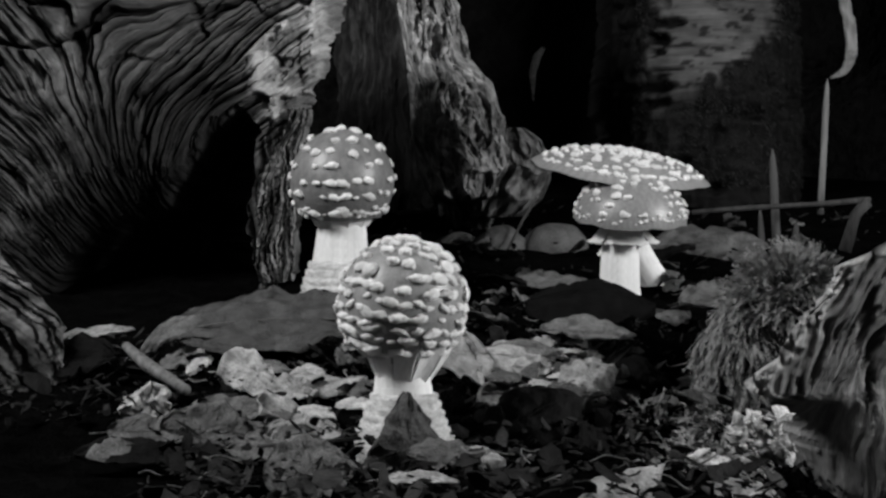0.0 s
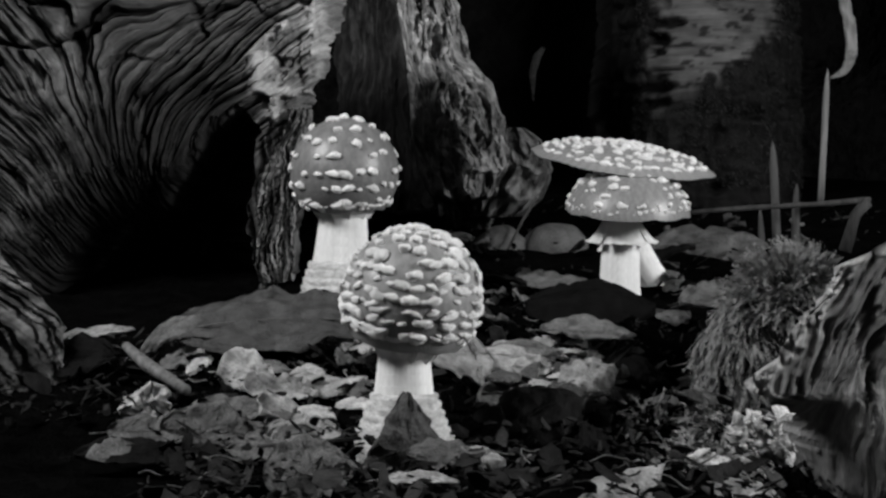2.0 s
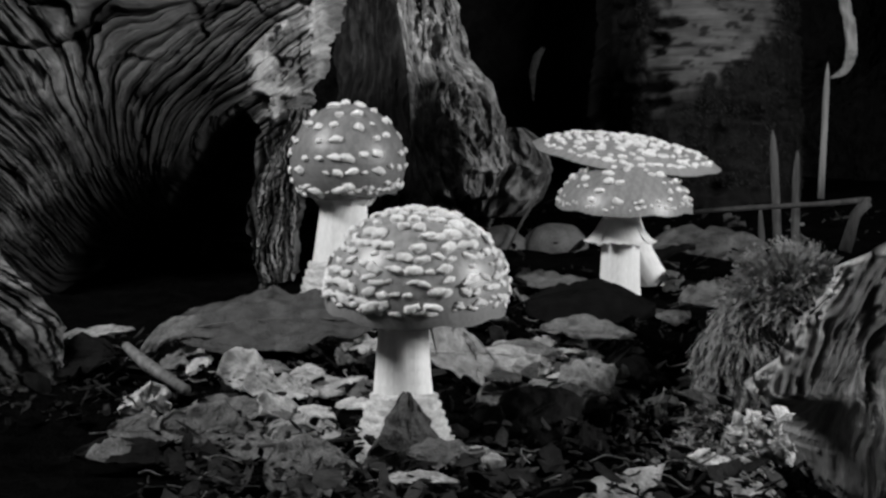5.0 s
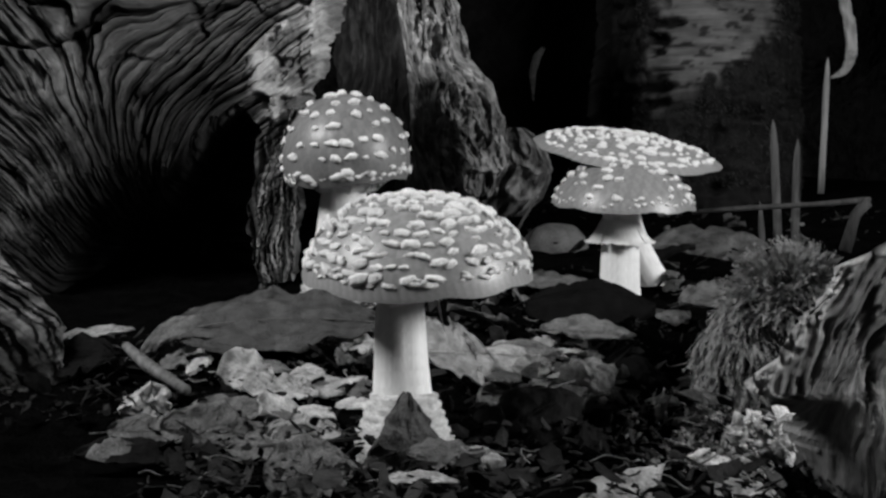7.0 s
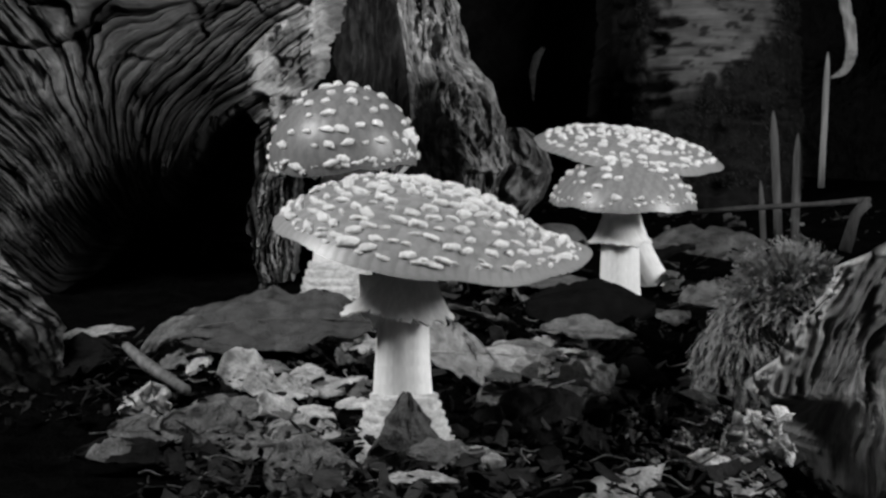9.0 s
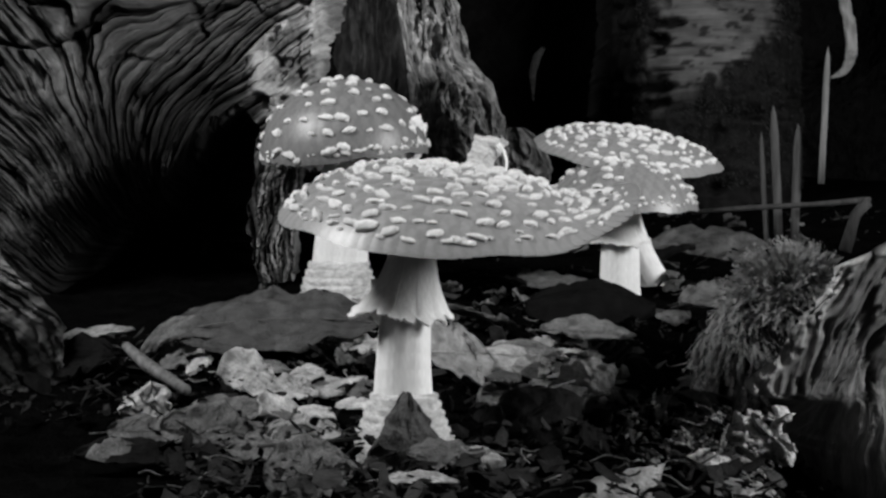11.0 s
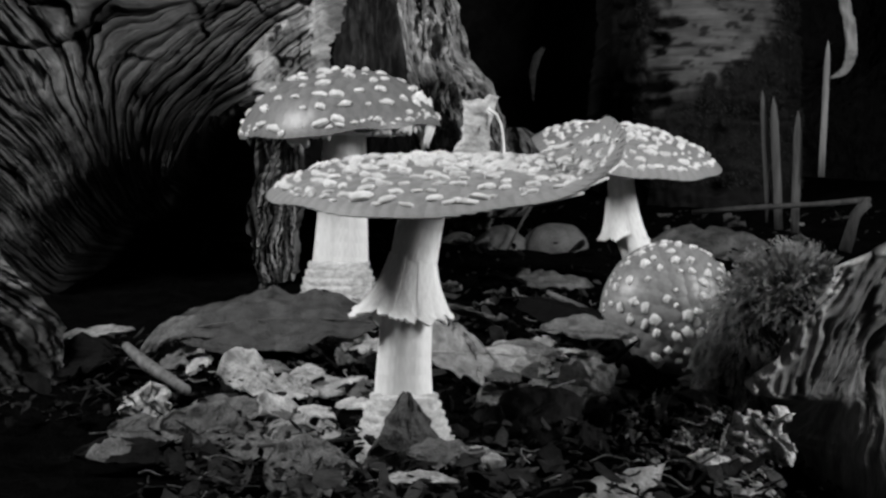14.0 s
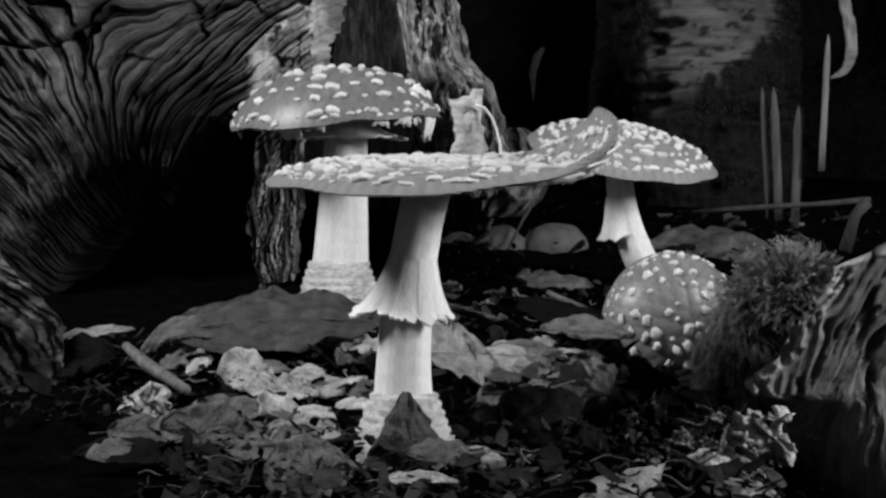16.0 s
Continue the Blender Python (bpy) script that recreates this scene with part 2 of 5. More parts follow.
def build_stump():
    """Old weathered stump: grain sweeps round a dark knot hollow."""
    uu, vv = np.meshgrid(np.linspace(0, 1, 560), np.linspace(0, 1, 460))
    z = -0.03 + 0.285 * vv
    right = np.interp(z, (0.02, 0.13, 0.18, 0.24, 0.33), (-0.107, -0.105, -0.085, -0.070, -0.05))
    x = -0.40 + (right + 0.40) * uu + (0.014 * (noise2(z * 60 + 9, z * 0 + 3, 5) - 0.5) + 0.006 * (noise2(z * 300 + 9, z * 0 + 3, 6) - 0.5)) * uu ** 14
    hx, hz = -0.2072, 0.0431
    dx, dz = x - hx, z - hz
    warp = 0.014 * (noise2(x * 7 + 30, z * 7 + 30, 12, 2) - 0.5)
    rr = np.sqrt((dx + warp) ** 2 + (dz + warp) ** 2) + 1e-4
    sx, sz = -0.1413, 0.1606
    fold = 0.5 * np.exp(-((x - sx) / 0.028) ** 2 - ((z - sz) / 0.03) ** 2)
    ox, oz = dx - 0.012, dz + 0.075
    sweep = 4.2 * np.maximum(0, dz - 0.06) ** 2 * step(dx, -0.06, 0.05)
    ang = 1.9 * np.arctan2(ox + warp - sweep - fold * (z - sz) * 0.9, oz + warp * 1.3 + fold * (x - sx) * 0.9)
    fan = np.log(rr / 0.08 + 0.35)
    swirl = ang - 0.25 * fan * step(dx, -0.03, 0.12) + 0.5 * fan * step(-dx, 0.0, 0.2) + 0.07 * (noise2(x * 26 + 3, z * 26 + 3, 13, 3) - 0.5)
    along = np.log(rr + 0.02)
    deep = lines(noise2(swirl * 16 + 60, along * 0.9 + 40, 14, 3, 0.55), 0.05)
    fine = lines(noise2(swirl * 38 + 11, along * 2.2 + 9, 15, 3, 0.6), 0.11)
    hair = noise2(swirl * 60 + 31, along * 7 + 9, 22, 2)
    block = lines(noise2(x * 26 + 70, z * 34 + 70, 16, 3), 0.055) * step(z + 0.25 * (-x - 0.2), 0.175, 0.205) * step(-x, 0.10, 0.16)
    hollow = np.exp(-((dx / 0.037) ** 2 + ((dz + 0.004) / 0.05) ** 2) ** 1.5)
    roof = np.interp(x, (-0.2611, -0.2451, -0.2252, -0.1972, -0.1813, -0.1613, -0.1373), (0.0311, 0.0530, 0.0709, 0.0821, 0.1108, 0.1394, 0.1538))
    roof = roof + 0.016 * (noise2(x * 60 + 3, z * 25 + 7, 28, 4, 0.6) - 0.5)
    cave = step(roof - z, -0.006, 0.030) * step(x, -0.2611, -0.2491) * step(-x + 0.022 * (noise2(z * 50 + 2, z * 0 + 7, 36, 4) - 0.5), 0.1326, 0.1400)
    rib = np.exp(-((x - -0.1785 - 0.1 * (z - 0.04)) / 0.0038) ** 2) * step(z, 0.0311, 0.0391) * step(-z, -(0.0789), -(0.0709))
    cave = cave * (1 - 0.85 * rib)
    y = 0.86 + 0.30 * (x + 0.1) - 0.05 * step(z, 0.10, 0.30) * step(-x, 0.1, 0.3)
    y = y + 0.06 * hollow + 0.19 * cave - 0.010 * np.exp(-(rr - 0.066) ** 2 / 0.0005)
    strip = step(x - right, -0.075, -0.05) * step(-z, -0.15, -0.11)
    upright = lines(noise2(x * 70 + 2 * noise2(z * 14 + 3, x * 9, 26, 2), z * 9 + 3, 27, 3), 0.12)
    deep, fine = deep * (1 - strip) + upright * strip, fine * (1 - strip)
    y = y + 0.010 * deep + 0.004 * fine * (0.4 + noise2(x * 20 + 2, z * 20 + 2, 23, 2)) + 0.014 * block - 0.002 * hair
    y = y + 0.003 * (noise2(x * 130 + 9, z * 130 + 9, 17, 3) - 0.5) + 0.03 * (noise2(x * 13 + 9, z * 13 + 9, 18, 3) - 0.5)
    gap = right - x
    fringe = step(-gap, -0.040, -0.022)
    y = y - 0.010 * fringe * (noise2(x * 160 + 5, z * 22 + 5, 19, 3) - 0.15)
    y = y + 0.03 * uu ** 60
    bleach = noise2(x * 50 + 5, z * 38 + 5, 21, 5, 0.6)
    inner = np.interp(z, (0.1446, 0.1586, 0.1904, 0.2303, 0.2621), (-0.1254, -0.1349, -0.1326, -0.1034, -0.0894)) + 0.02 * (noise2(z * 50 + 4, z * 0 + 2, 29, 3) - 0.5)
    pale = step(x - inner, -0.004, 0.010) * step(z + 0.012 * bleach, 0.1486, 0.1546) * (0.4 + 0.6 * step(bleach, 0.40, 0.56))
    pits = step(noise2(x * 55 + 2, z * 70 + 2, 20, 3), 0.60, 0.68) * pale
    y = y + 0.016 * pits - 0.004 * pale - pale * (0.010 * deep + 0.004 * fine) + 0.007 * pale * (noise2(x * 110 + 7, z * 110 + 7, 30, 4) - 0.5)
    # Patchy rot round the knot, plus the hollow's shade put into the tone.
    rot_shade = step(-rr, -0.17, -0.08) * step(noise2(x * 20 + 8, z * 20 + 8, 24, 3) - 2.0 * dz, 0.3, 0.5)
    rot_shade = np.maximum(0.55 * rot_shade, cave)
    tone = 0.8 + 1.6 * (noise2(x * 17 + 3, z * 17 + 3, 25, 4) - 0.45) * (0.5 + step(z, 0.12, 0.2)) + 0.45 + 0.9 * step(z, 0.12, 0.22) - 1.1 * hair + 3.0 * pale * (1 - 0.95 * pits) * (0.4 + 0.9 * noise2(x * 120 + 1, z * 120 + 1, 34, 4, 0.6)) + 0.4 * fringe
    tone = tone * (0.9 - 0.42 * step(x, -0.245, -0.215) * step(-x, 0.13, 0.15)) * (1 - 0.95 * rot_shade * (1 - fringe)) * (1 - 0.92 * deep * (1 - pale)) * (1 - 0.7 * fine * (1 - pale)) * (1 - 0.8 * block)
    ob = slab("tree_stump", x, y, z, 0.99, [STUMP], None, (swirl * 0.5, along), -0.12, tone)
    # a hanging slab of stringy bark closes the hollow on one side
    a, h = np.meshgrid(np.linspace(-1.4, 1.4, 110), np.linspace(0, 1, 190))
    bz = 0.0321 + (0.1532 - 0.0321) * h
    left = np.interp(bz, (0.0321, 0.0397, 0.0833, 0.1186, 0.146), (-0.1357, -0.1357, -0.1338, -0.124, -0.108))
    far = np.interp(bz, (0.0321, 0.0725, 0.1109, 0.1532), (-0.1020, -0.1010, -0.0990, -0.0930))
    lump = noise2(a * 3 + 5, h * 7 + 5, 65, 3)
    thread = lines(noise2(a * 6 + 1.6 * noise2(h * 9 + 2, a * 2 + 2, 66, 2), h * 3 + 5, 67, 3), 0.12)
    half = (far - left) / 2 * (0.9 + 0.25 * (lump - 0.5)) * (0.8 + 0.2 * step(h, 0.0, 0.12))
    bx = (left + far) / 2 + half * np.sin(a) + 0.002 * (noise2(h * 60, a, 68, 3) - 0.5) + 0.009 * (noise2(h * 9 + 4, a * 0.6 + 4, 70, 3) - 0.5)
    by = 0.862 - 0.018 * np.cos(a) - 0.010 * lump + 0.005 * thread + 0.004 * (noise2(a * 12 + 3, h * 60 + 3, 69, 3) - 0.5)
    bark = slab("bark_slab", bx, by, bz, 0.885, [ROOT], None, None, 0.0, (0.22 + 1.6 * step(noise2(a * 7 + 3, h * 5 + 3, 64, 4), 0.38, 0.62)) * (1 - 0.7 * thread))
    bark.parent = ob
    tagged(bark, "stringy weathered bark")
    tagged(ob, "weathered grey tree stump with cracked swirling grain and hollow", "tree stump")


def build_root(name, label, cx, wide, ztop, ybase, seed, lean=0.0, flare=0.0, mat=None, fibre=0.006, shade=1.0):
    """A standing root or buttress: a carved half-round with stringy fibres."""
    a = np.linspace(-1.5, 1.5, 150)
    h = np.linspace(0, 1, 220)
    aa, hh = np.meshgrid(a, h)
    z = 0.0 + ztop * hh
    w = wide * (1 + flare * (1 - hh) ** 1.6) * (1 + 0.25 * (noise2(hh * 6 + seed, aa * 0.8 + 9, seed) - 0.5))
    lump = noise2(aa * 2.4 + 20, hh * 9 + seed, seed + 1)
    bend = 1.2 * noise2(hh * 12 + 3, aa + 5, seed + 3, 2)
    net = lines(noise2(aa * 4.5 + bend + 20, hh * 9 + seed, seed + 2, 2), 0.10)
    net2 = lines(noise2(aa * 12.0 + bend * 2 + 40, hh * 26 + seed, seed + 4, 2), 0.12)
    rad = w * (0.55 + 0.95 * lump) + fibre * (0.6 * net + 0.3 * net2) + 0.003 * noise2(aa * 14 + 3, hh * 60 + 3, seed + 6, 3)
    x = cx + lean * (1 - hh) + rad * np.sin(aa)
    y = ybase - rad * 0.8 * np.cos(aa)
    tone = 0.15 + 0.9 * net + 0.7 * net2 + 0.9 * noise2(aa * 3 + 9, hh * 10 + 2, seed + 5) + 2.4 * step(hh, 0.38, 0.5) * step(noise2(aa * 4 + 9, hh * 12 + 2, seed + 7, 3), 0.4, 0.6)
    # Shade is put into the tone: dimmed overall and darker low down.
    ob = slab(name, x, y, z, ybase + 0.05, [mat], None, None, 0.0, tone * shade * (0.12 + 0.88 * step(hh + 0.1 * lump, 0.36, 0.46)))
    tagged(ob, label, "tree root")


def build_tree_root():
    """The standing root behind the mushrooms: a pale stringy column over a broad overhanging foot."""
    aa, hh = np.meshgrid(np.linspace(-1.5, 1.5, 230), np.linspace(0, 1, 360))
    z = 0.34 * hh
    lo = np.interp(z, (0, 0.08, 0.092, 0.11, 0.133, 0.156, 0.18, 0.25, 0.34), (0.0, -0.004, -0.013, -0.022, -0.030, -0.029, -0.030, -0.038, -0.045))
    hi = np.interp(z, (0, 0.08, 0.092, 0.11, 0.133, 0.156, 0.18, 0.202, 0.225, 0.25, 0.34), (0.05, 0.046, 0.052, 0.056, 0.055, 0.050, 0.042, 0.024, 0.018, 0.012, 0.004))
    lump = noise2(aa * 1.9 + 20, z * 24 + 5, 52, 4, 0.5)
    bend = 2.6 * noise2(z * 34 + 3, aa + 5, 54, 3)
    net = lines(noise2(aa * 3.2 + bend + 20, z * 50 + 5, 53, 2), 0.10)
    net2 = lines(noise2(aa * 9 + bend * 2 + 40, z * 130 + 5, 55, 2), 0.13)
    ledge = np.abs(noise2(aa * 2.2 + z * 30 + 7, z * 26 - aa * 1.4 + 3, 50, 2) - 0.5) * 2
    foot = step(-z, -0.20, -0.17)
    holes = step(noise2(aa * 6 + bend + 3, z * 70 + 8, 51, 3), 0.60, 0.68)
    w = (hi - lo) / 2 * (0.92 + 0.16 * lump)
    deep = 0.05 * (0.25 + 1.2 * lump) + 0.030 * foot * (0.5 - ledge) + 0.005 * net + 0.003 * net2 - 0.005 * holes * (1 - 0.5 * foot)
    deep = deep + 0.003 * noise2(aa * 16 + 3, z * 190 + 3, 56, 3)
    x = (lo + hi) / 2 + w * np.sin(aa) + 0.002 * net
    y = 1.05 - (0.6 * w + deep) * np.cos(aa) + 0.10 * step(-z, -0.088, -0.078)
    # Strong light on the upper column is put into the tone as a paler top.
    pale = step(z, 0.165, 0.20) * (0.35 + 0.65 * step(noise2(aa * 5 + 9, z * 90 + 2, 57, 4), 0.36, 0.56))
    tone = 0.42 + 0.6 * net + 0.35 * net2 + 0.6 * step(noise2(aa * 4 + 9, z * 70 + 2, 58, 4), 0.40, 0.62) + 1.4 * pale
    tone = tone * (1 - 0.55 * holes) * (0.65 + 0.7 * noise2(aa * 12 + 4, z * 170 + 4, 59, 3))
    ob = slab("tree_root", x, y, z, 1.12, [ROOT], None, None, 0.0, tone)
    rnd = random.Random(45)
    for k in range(12):
        c, r0, r1 = rnd.uniform(30, 120), rnd.randrange(90, 150), rnd.randrange(170, 250)
        pts, phase = [], rnd.uniform(0, 6)
        for r in range(r0, r1, 6):
            q = int(min(222, max(4, c + 11 * math.sin(r * 0.06 + phase) + 5 * math.sin(r * 0.17))))
            pts.append((x[r, q], y[r, q] - 0.0015, z[r, q]))
        thick = rnd.uniform(0.0005, 0.0011)
        part("fibre", tube(pts, [thick * (0.6 + 0.4 * math.sin(3.1 * i / len(pts))) for i in range(len(pts))], 6, 0.25, k), STRAW, ob, "pale stringy fibre")
    # a broad bulging shelf of the same root runs out to one side
    aa, vv = np.meshgrid(np.linspace(-1.5, 1.5, 120), np.linspace(0, 1, 120))
    sz = 0.070 + 0.075 * vv
    c = np.interp(sz, (0.07, 0.085, 0.11, 0.145), (0.046, 0.056, 0.066, 0.060))
    w = np.interp(sz, (0.07, 0.085, 0.11, 0.135, 0.145), (0.022, 0.030, 0.028, 0.022, 0.010))
    facet = np.abs(noise2(aa * 1.5 + vv * 2 + 2, vv * 2.6 - aa + 2, 62, 2) - 0.5) * 2
    sx = c + w * np.sin(aa) * (0.9 + 0.25 * noise2(vv * 7 + 3, aa + 3, 63, 3))
    sy = 1.045 - (0.9 * w + 0.02 * (0.6 - facet)) * np.cos(aa) + 0.003 * noise2(aa * 12, vv * 12, 64, 4)
    shelf = slab("root_shelf", sx, sy, sz, 1.10, [ROOT], None, None, 0.0, 0.25 + 0.7 * step(noise2(aa * 4 + 3, vv * 8 + 3, 65, 4), 0.35, 0.65))
    shelf.parent = ob
    tagged(shelf, "smooth dark bulge of the root")
    tagged(ob, "standing weathered root with stringy pale fibres", "tree root")


def build_birch():
    a = np.linspace(-1.6, 1.6, 140)
    h = np.linspace(0, 1, 240)
    aa, hh = np.meshgrid(a, h)
    z = 0.0 + 0.62 * hh
    rad = 0.092 + 0.014 * (noise2(aa * 2 + 9, hh * 6 + 9, 31) - 0.5) + 0.02 * (1 - hh) ** 3
    eye = np.clip(noise2(aa * 3.2 + 5, hh * 34 + 7, 33, 2) - 0.68, 0, 1) * 0.06
    rad = rad - eye + 0.003 * (noise2(aa * 6 + 5, hh * 120 + 7, 34) - 0.5)
    x, y = 0.2774 + rad * np.sin(aa), 1.33 - rad * np.cos(aa)
    rag = 0.05 * (noise2(aa * 7 + 4, hh * 22 + 4, 35, 5, 0.6) - 0.5)
    bare = step(x + rag - np.interp(z, (0.138, 0.166, 0.206, 0.279), (0.198, 0.204, 0.214, 0.218)), -0.006, 0.010)
    bare = bare * step(np.interp(z, (0.11, 0.138, 0.166, 0.206, 0.223, 0.245, 0.28), (0.22, 0.246, 0.252, 0.272, 0.308, 0.335, 0.338)) - x + rag, -0.006, 0.010) * step(z + 0.6 * rag, 0.112, 0.135)
    # Moss, plus the trunk's shadow side and lower fade put into the tone.
    moss = 1 - bare * (0.22 + 0.78 * step(z + rag, 0.165, 0.215))
    scar = 0.0 * x
    for cx, cz, half, tall in ((0.231, 0.257, 0.013, 0.0055), (0.222, 0.240, 0.009, 0.007), (0.219, 0.228, 0.008, 0.004), (0.217, 0.1935, 0.021, 0.007), (0.219, 0.176, 0.014, 0.005), (0.226, 0.21, 0.016, 0.002)):
        scar = np.maximum(scar, step(-np.sqrt(((x - cx) / half) ** 2 + ((z - cz) / tall) ** 2) - 12 * rag, -1.25, -0.8))
    rad = rad - 0.006 * scar
    x, y = 0.2774 + rad * np.sin(aa), 1.33 - rad * np.cos(aa)
    dash = step(noise2(aa * 6 + 5, hh * 170 + 7, 36, 3), 0.60, 0.68)
    tone = (0.5 + 1.0 * noise2(aa * 3 + 7, hh * 40 + 7, 37, 5, 0.6)) * (1 - 0.97 * scar) * (1 - 0.8 * dash) * (1 - 0.93 * moss)
    lump = 0.010 * moss * noise2(aa * 14 + 5, hh * 45 + 7, 38, 4)
    x, y = x + lump * np.sin(aa), y - lump * np.cos(aa)
    ob = slab("birch_trunk", x, y, z, 1.45, [BIRCH], None, None, 0.0, tone)
    rnd = random.Random(46)
    rows, cols = np.where((moss > 0.7) & (hh > 0.15) & (hh < 0.6) & (aa > -0.9))
    verts, faces = [], []
    for k in range(5200):
        j = rnd.randrange(len(rows))
        p = Vector((x[rows[j], cols[j]], y[rows[j], cols[j]], z[rows[j], cols[j]]))
        d = Vector((rnd.uniform(-0.6, 0.6), -1, rnd.uniform(-0.9, 0.4))).normalized() * rnd.uniform(0.004, 0.012)
        w = Vector((0.0005, 0, 0.0003))
        b = len(verts)
        verts += [tuple(p - w), tuple(p + w), tuple(p + d)]
        faces.append((b, b + 1, b + 2))
    me = bpy.data.meshes.new("moss_tufts")
    me.from_pydata(verts, [], faces)
    me.materials.append(MOSS_BARK)
    tufts = new("moss", me)
    tufts.parent = ob
    tagged(tufts, "dark moss on the bark", kind="stuff")
    tagged(ob, "silver birch trunk with dark bark scars and moss", "tree trunk")


def build_log():
    """Broken log end in the foreground, split wood with a jagged lip."""
    u = np.linspace(0, 1, 200)
    v = np.linspace(0, 1, 260)
    uu, vv = np.meshgrid(u, v)
    z = -0.11 + 0.215 * vv
    edge = np.interp(z, (-0.11, -0.03, 0.0, 0.014, 0.018, 0.023, 0.034, 0.05, 0.071, 0.079, 0.10, 0.135), (0.170, 0.164, 0.152, 0.142, 0.130, 0.127, 0.140, 0.152, 0.166, 0.184, 0.215, 0.262))
    edge = edge + 0.007 * (noise2(z * 180 + 3, z * 0 + 4, 41, 3) - 0.5)
    x = edge + 0.22 * uu ** 1.2
    flow = (x - 0.145 - 6 * np.maximum(z, 0) ** 2) * 60
    flow = flow + 0.8 * noise2(x * 40 + 3, z * 40 + 3, 42, 2)
    dash = step(noise2(flow * 3.4 + 20, z * 44 + 9 + flow * 0.6, 44, 3), 0.61, 0.69)
    hair = noise2(flow * 14 + 20, z * 50 + 9, 43, 3)
    lip = step(edge + 0.012 - x, 0.0, 0.008) * step(z, 0.008, 0.02) * step(-z, -0.085, -0.07) * step(noise2(x * 300 + 3, z * 220 + 3, 46, 3), 0.3, 0.5)
    # Bulge and rise out of view are added to block the right lamp.
    y = 0.50 + 0.04 * uu - 0.06 * step(x, 0.22, 0.27) * step(-z, -0.04, -0.015) + 0.012 * (1 - uu) ** 8 + 0.02 * vv ** 9 - 0.003 * hair + 0.003 * dash - 0.006 * lip * noise2(x * 260 + 3, z * 260 + 3, 40, 3) + 0.03 * step(-z, -0.018, -0.006) * (1 - uu) ** 12
    y = y + 0.006 * (noise2(x * 40 + 2, z * 30 + 2, 45, 4, 0.5) - 0.5)
    y = y + 0.4 * np.maximum(0, 0.018 - z) * (1 - uu) ** 10
    tone = (0.55 + 0.6 * step(noise2(flow * 2 + 3, z * 46, 48, 5, 0.6), 0.3, 0.75) + 0.4 * hair) * (1 - 0.65 * dash) + 1.2 * lip
    ob = slab("broken_log", x, y, z, 0.68, [LOG], None, (flow * 0.15, z * 8), 0.09, tone)
    tagged(ob, "broken log with split grain and a jagged pale lip", "log")


build_stump()
build_tree_root()
build_root("side_root", "bark-covered root, its shade put into the tone", -0.0610, 0.034, 0.5, 1.24, 61, 0.0, 0.2, ROOT, 0.004, 0.10)
build_birch()
build_log()


def build_left_wood():
    u, v = np.meshgrid(np.linspace(0, 1, 180), np.linspace(0, 1, 180))
    z = -0.04 + 0.135 * v
    right = -0.186 - 0.036 * step(z, 0.03, 0.085)
    x = right - 0.16 * (1 - u)
    g = noise2(u * 34 + v * 12 + 3, v * 5 + u * 2 + 4, 71, 3)
    y = 0.585 - 0.10 * (1 - u) * 0.3 + 0.012 * u ** 7 - 0.006 * np.clip(np.abs(g - 0.5) * 6, 0, 1) + 0.016 * (noise2(u * 12, v * 12, 72, 5, 0.6) - 0.5) + 0.01 * v ** 6
    ob = slab("root_stub", x, y, z, 0.72, [LOG], None, (u * 1.6 + v, v), -0.09, (0.25 + 0.9 * step(noise2(u * 12 + 3, v * 12 + 3, 73, 5), 0.35, 0.75)) * (1 - 0.35 * lines(g, 0.05)))
    tagged(ob, "mossy weathered root stub beside the stump", "tree root")


build_left_wood()


# ---- mushrooms ----
def cap_point(st, s, phi):
    """A point of a cap's skin: s runs from crown (0) to rim (1), phi is the bearing round the stem."""
    (ax, ay, az), lean_r, lean_f, length, theta, power, skew, curl, curl_at, curl_w = st
    s = s * (1 + 0.016 * s * s * (math.sin(3 * phi + 1) + 0.7 * math.sin(7 * phi + 2) + 0.5 * math.sin(11 * phi)))
    lift = curl * math.exp(-((phi - curl_at + math.pi) % (2 * math.pi) - math.pi) ** 2 / (2 * curl_w ** 2))
    n, r, h = 14, 0.0, 0.0
    for k in range(n):
        u = s * (k + 0.5) / n
        a = radians(theta) * u ** power * (1 + skew * math.cos(phi))
        if u > 0.68:
            a -= radians(lift) * ((u - 0.68) / 0.32) ** 0.8
        r += length * s / n * math.cos(a)
        h -= length * s / n * math.sin(a)
    return Vector((r * math.cos(phi), r * math.sin(phi), h))


def cap_frame(st, s, phi):
    """Place and turn on a cap's skin, its z along the skin's true normal."""
    (ax, ay, az), lean_r, lean_f = st[:3]
    lean = Matrix.Rotation(radians(lean_r), 3, "Y") @ Matrix.Rotation(radians(lean_f), 3, "X")
    at = cap_point(st, s, phi)
    if s > 0.05:
        out = (cap_point(st, s + 0.02, phi) - cap_point(st, s - 0.02, phi)).normalized()
        round_ = cap_point(st, s, phi + 0.03) - cap_point(st, s, phi - 0.03)
        up = out.cross(round_).normalized()
        turn = Matrix((out, up.cross(out), up)).transposed()
    else:
        turn = Matrix.Rotation(phi, 3, "Z")
    return Vector((ax, ay, az)) + lean @ at, lean @ turn


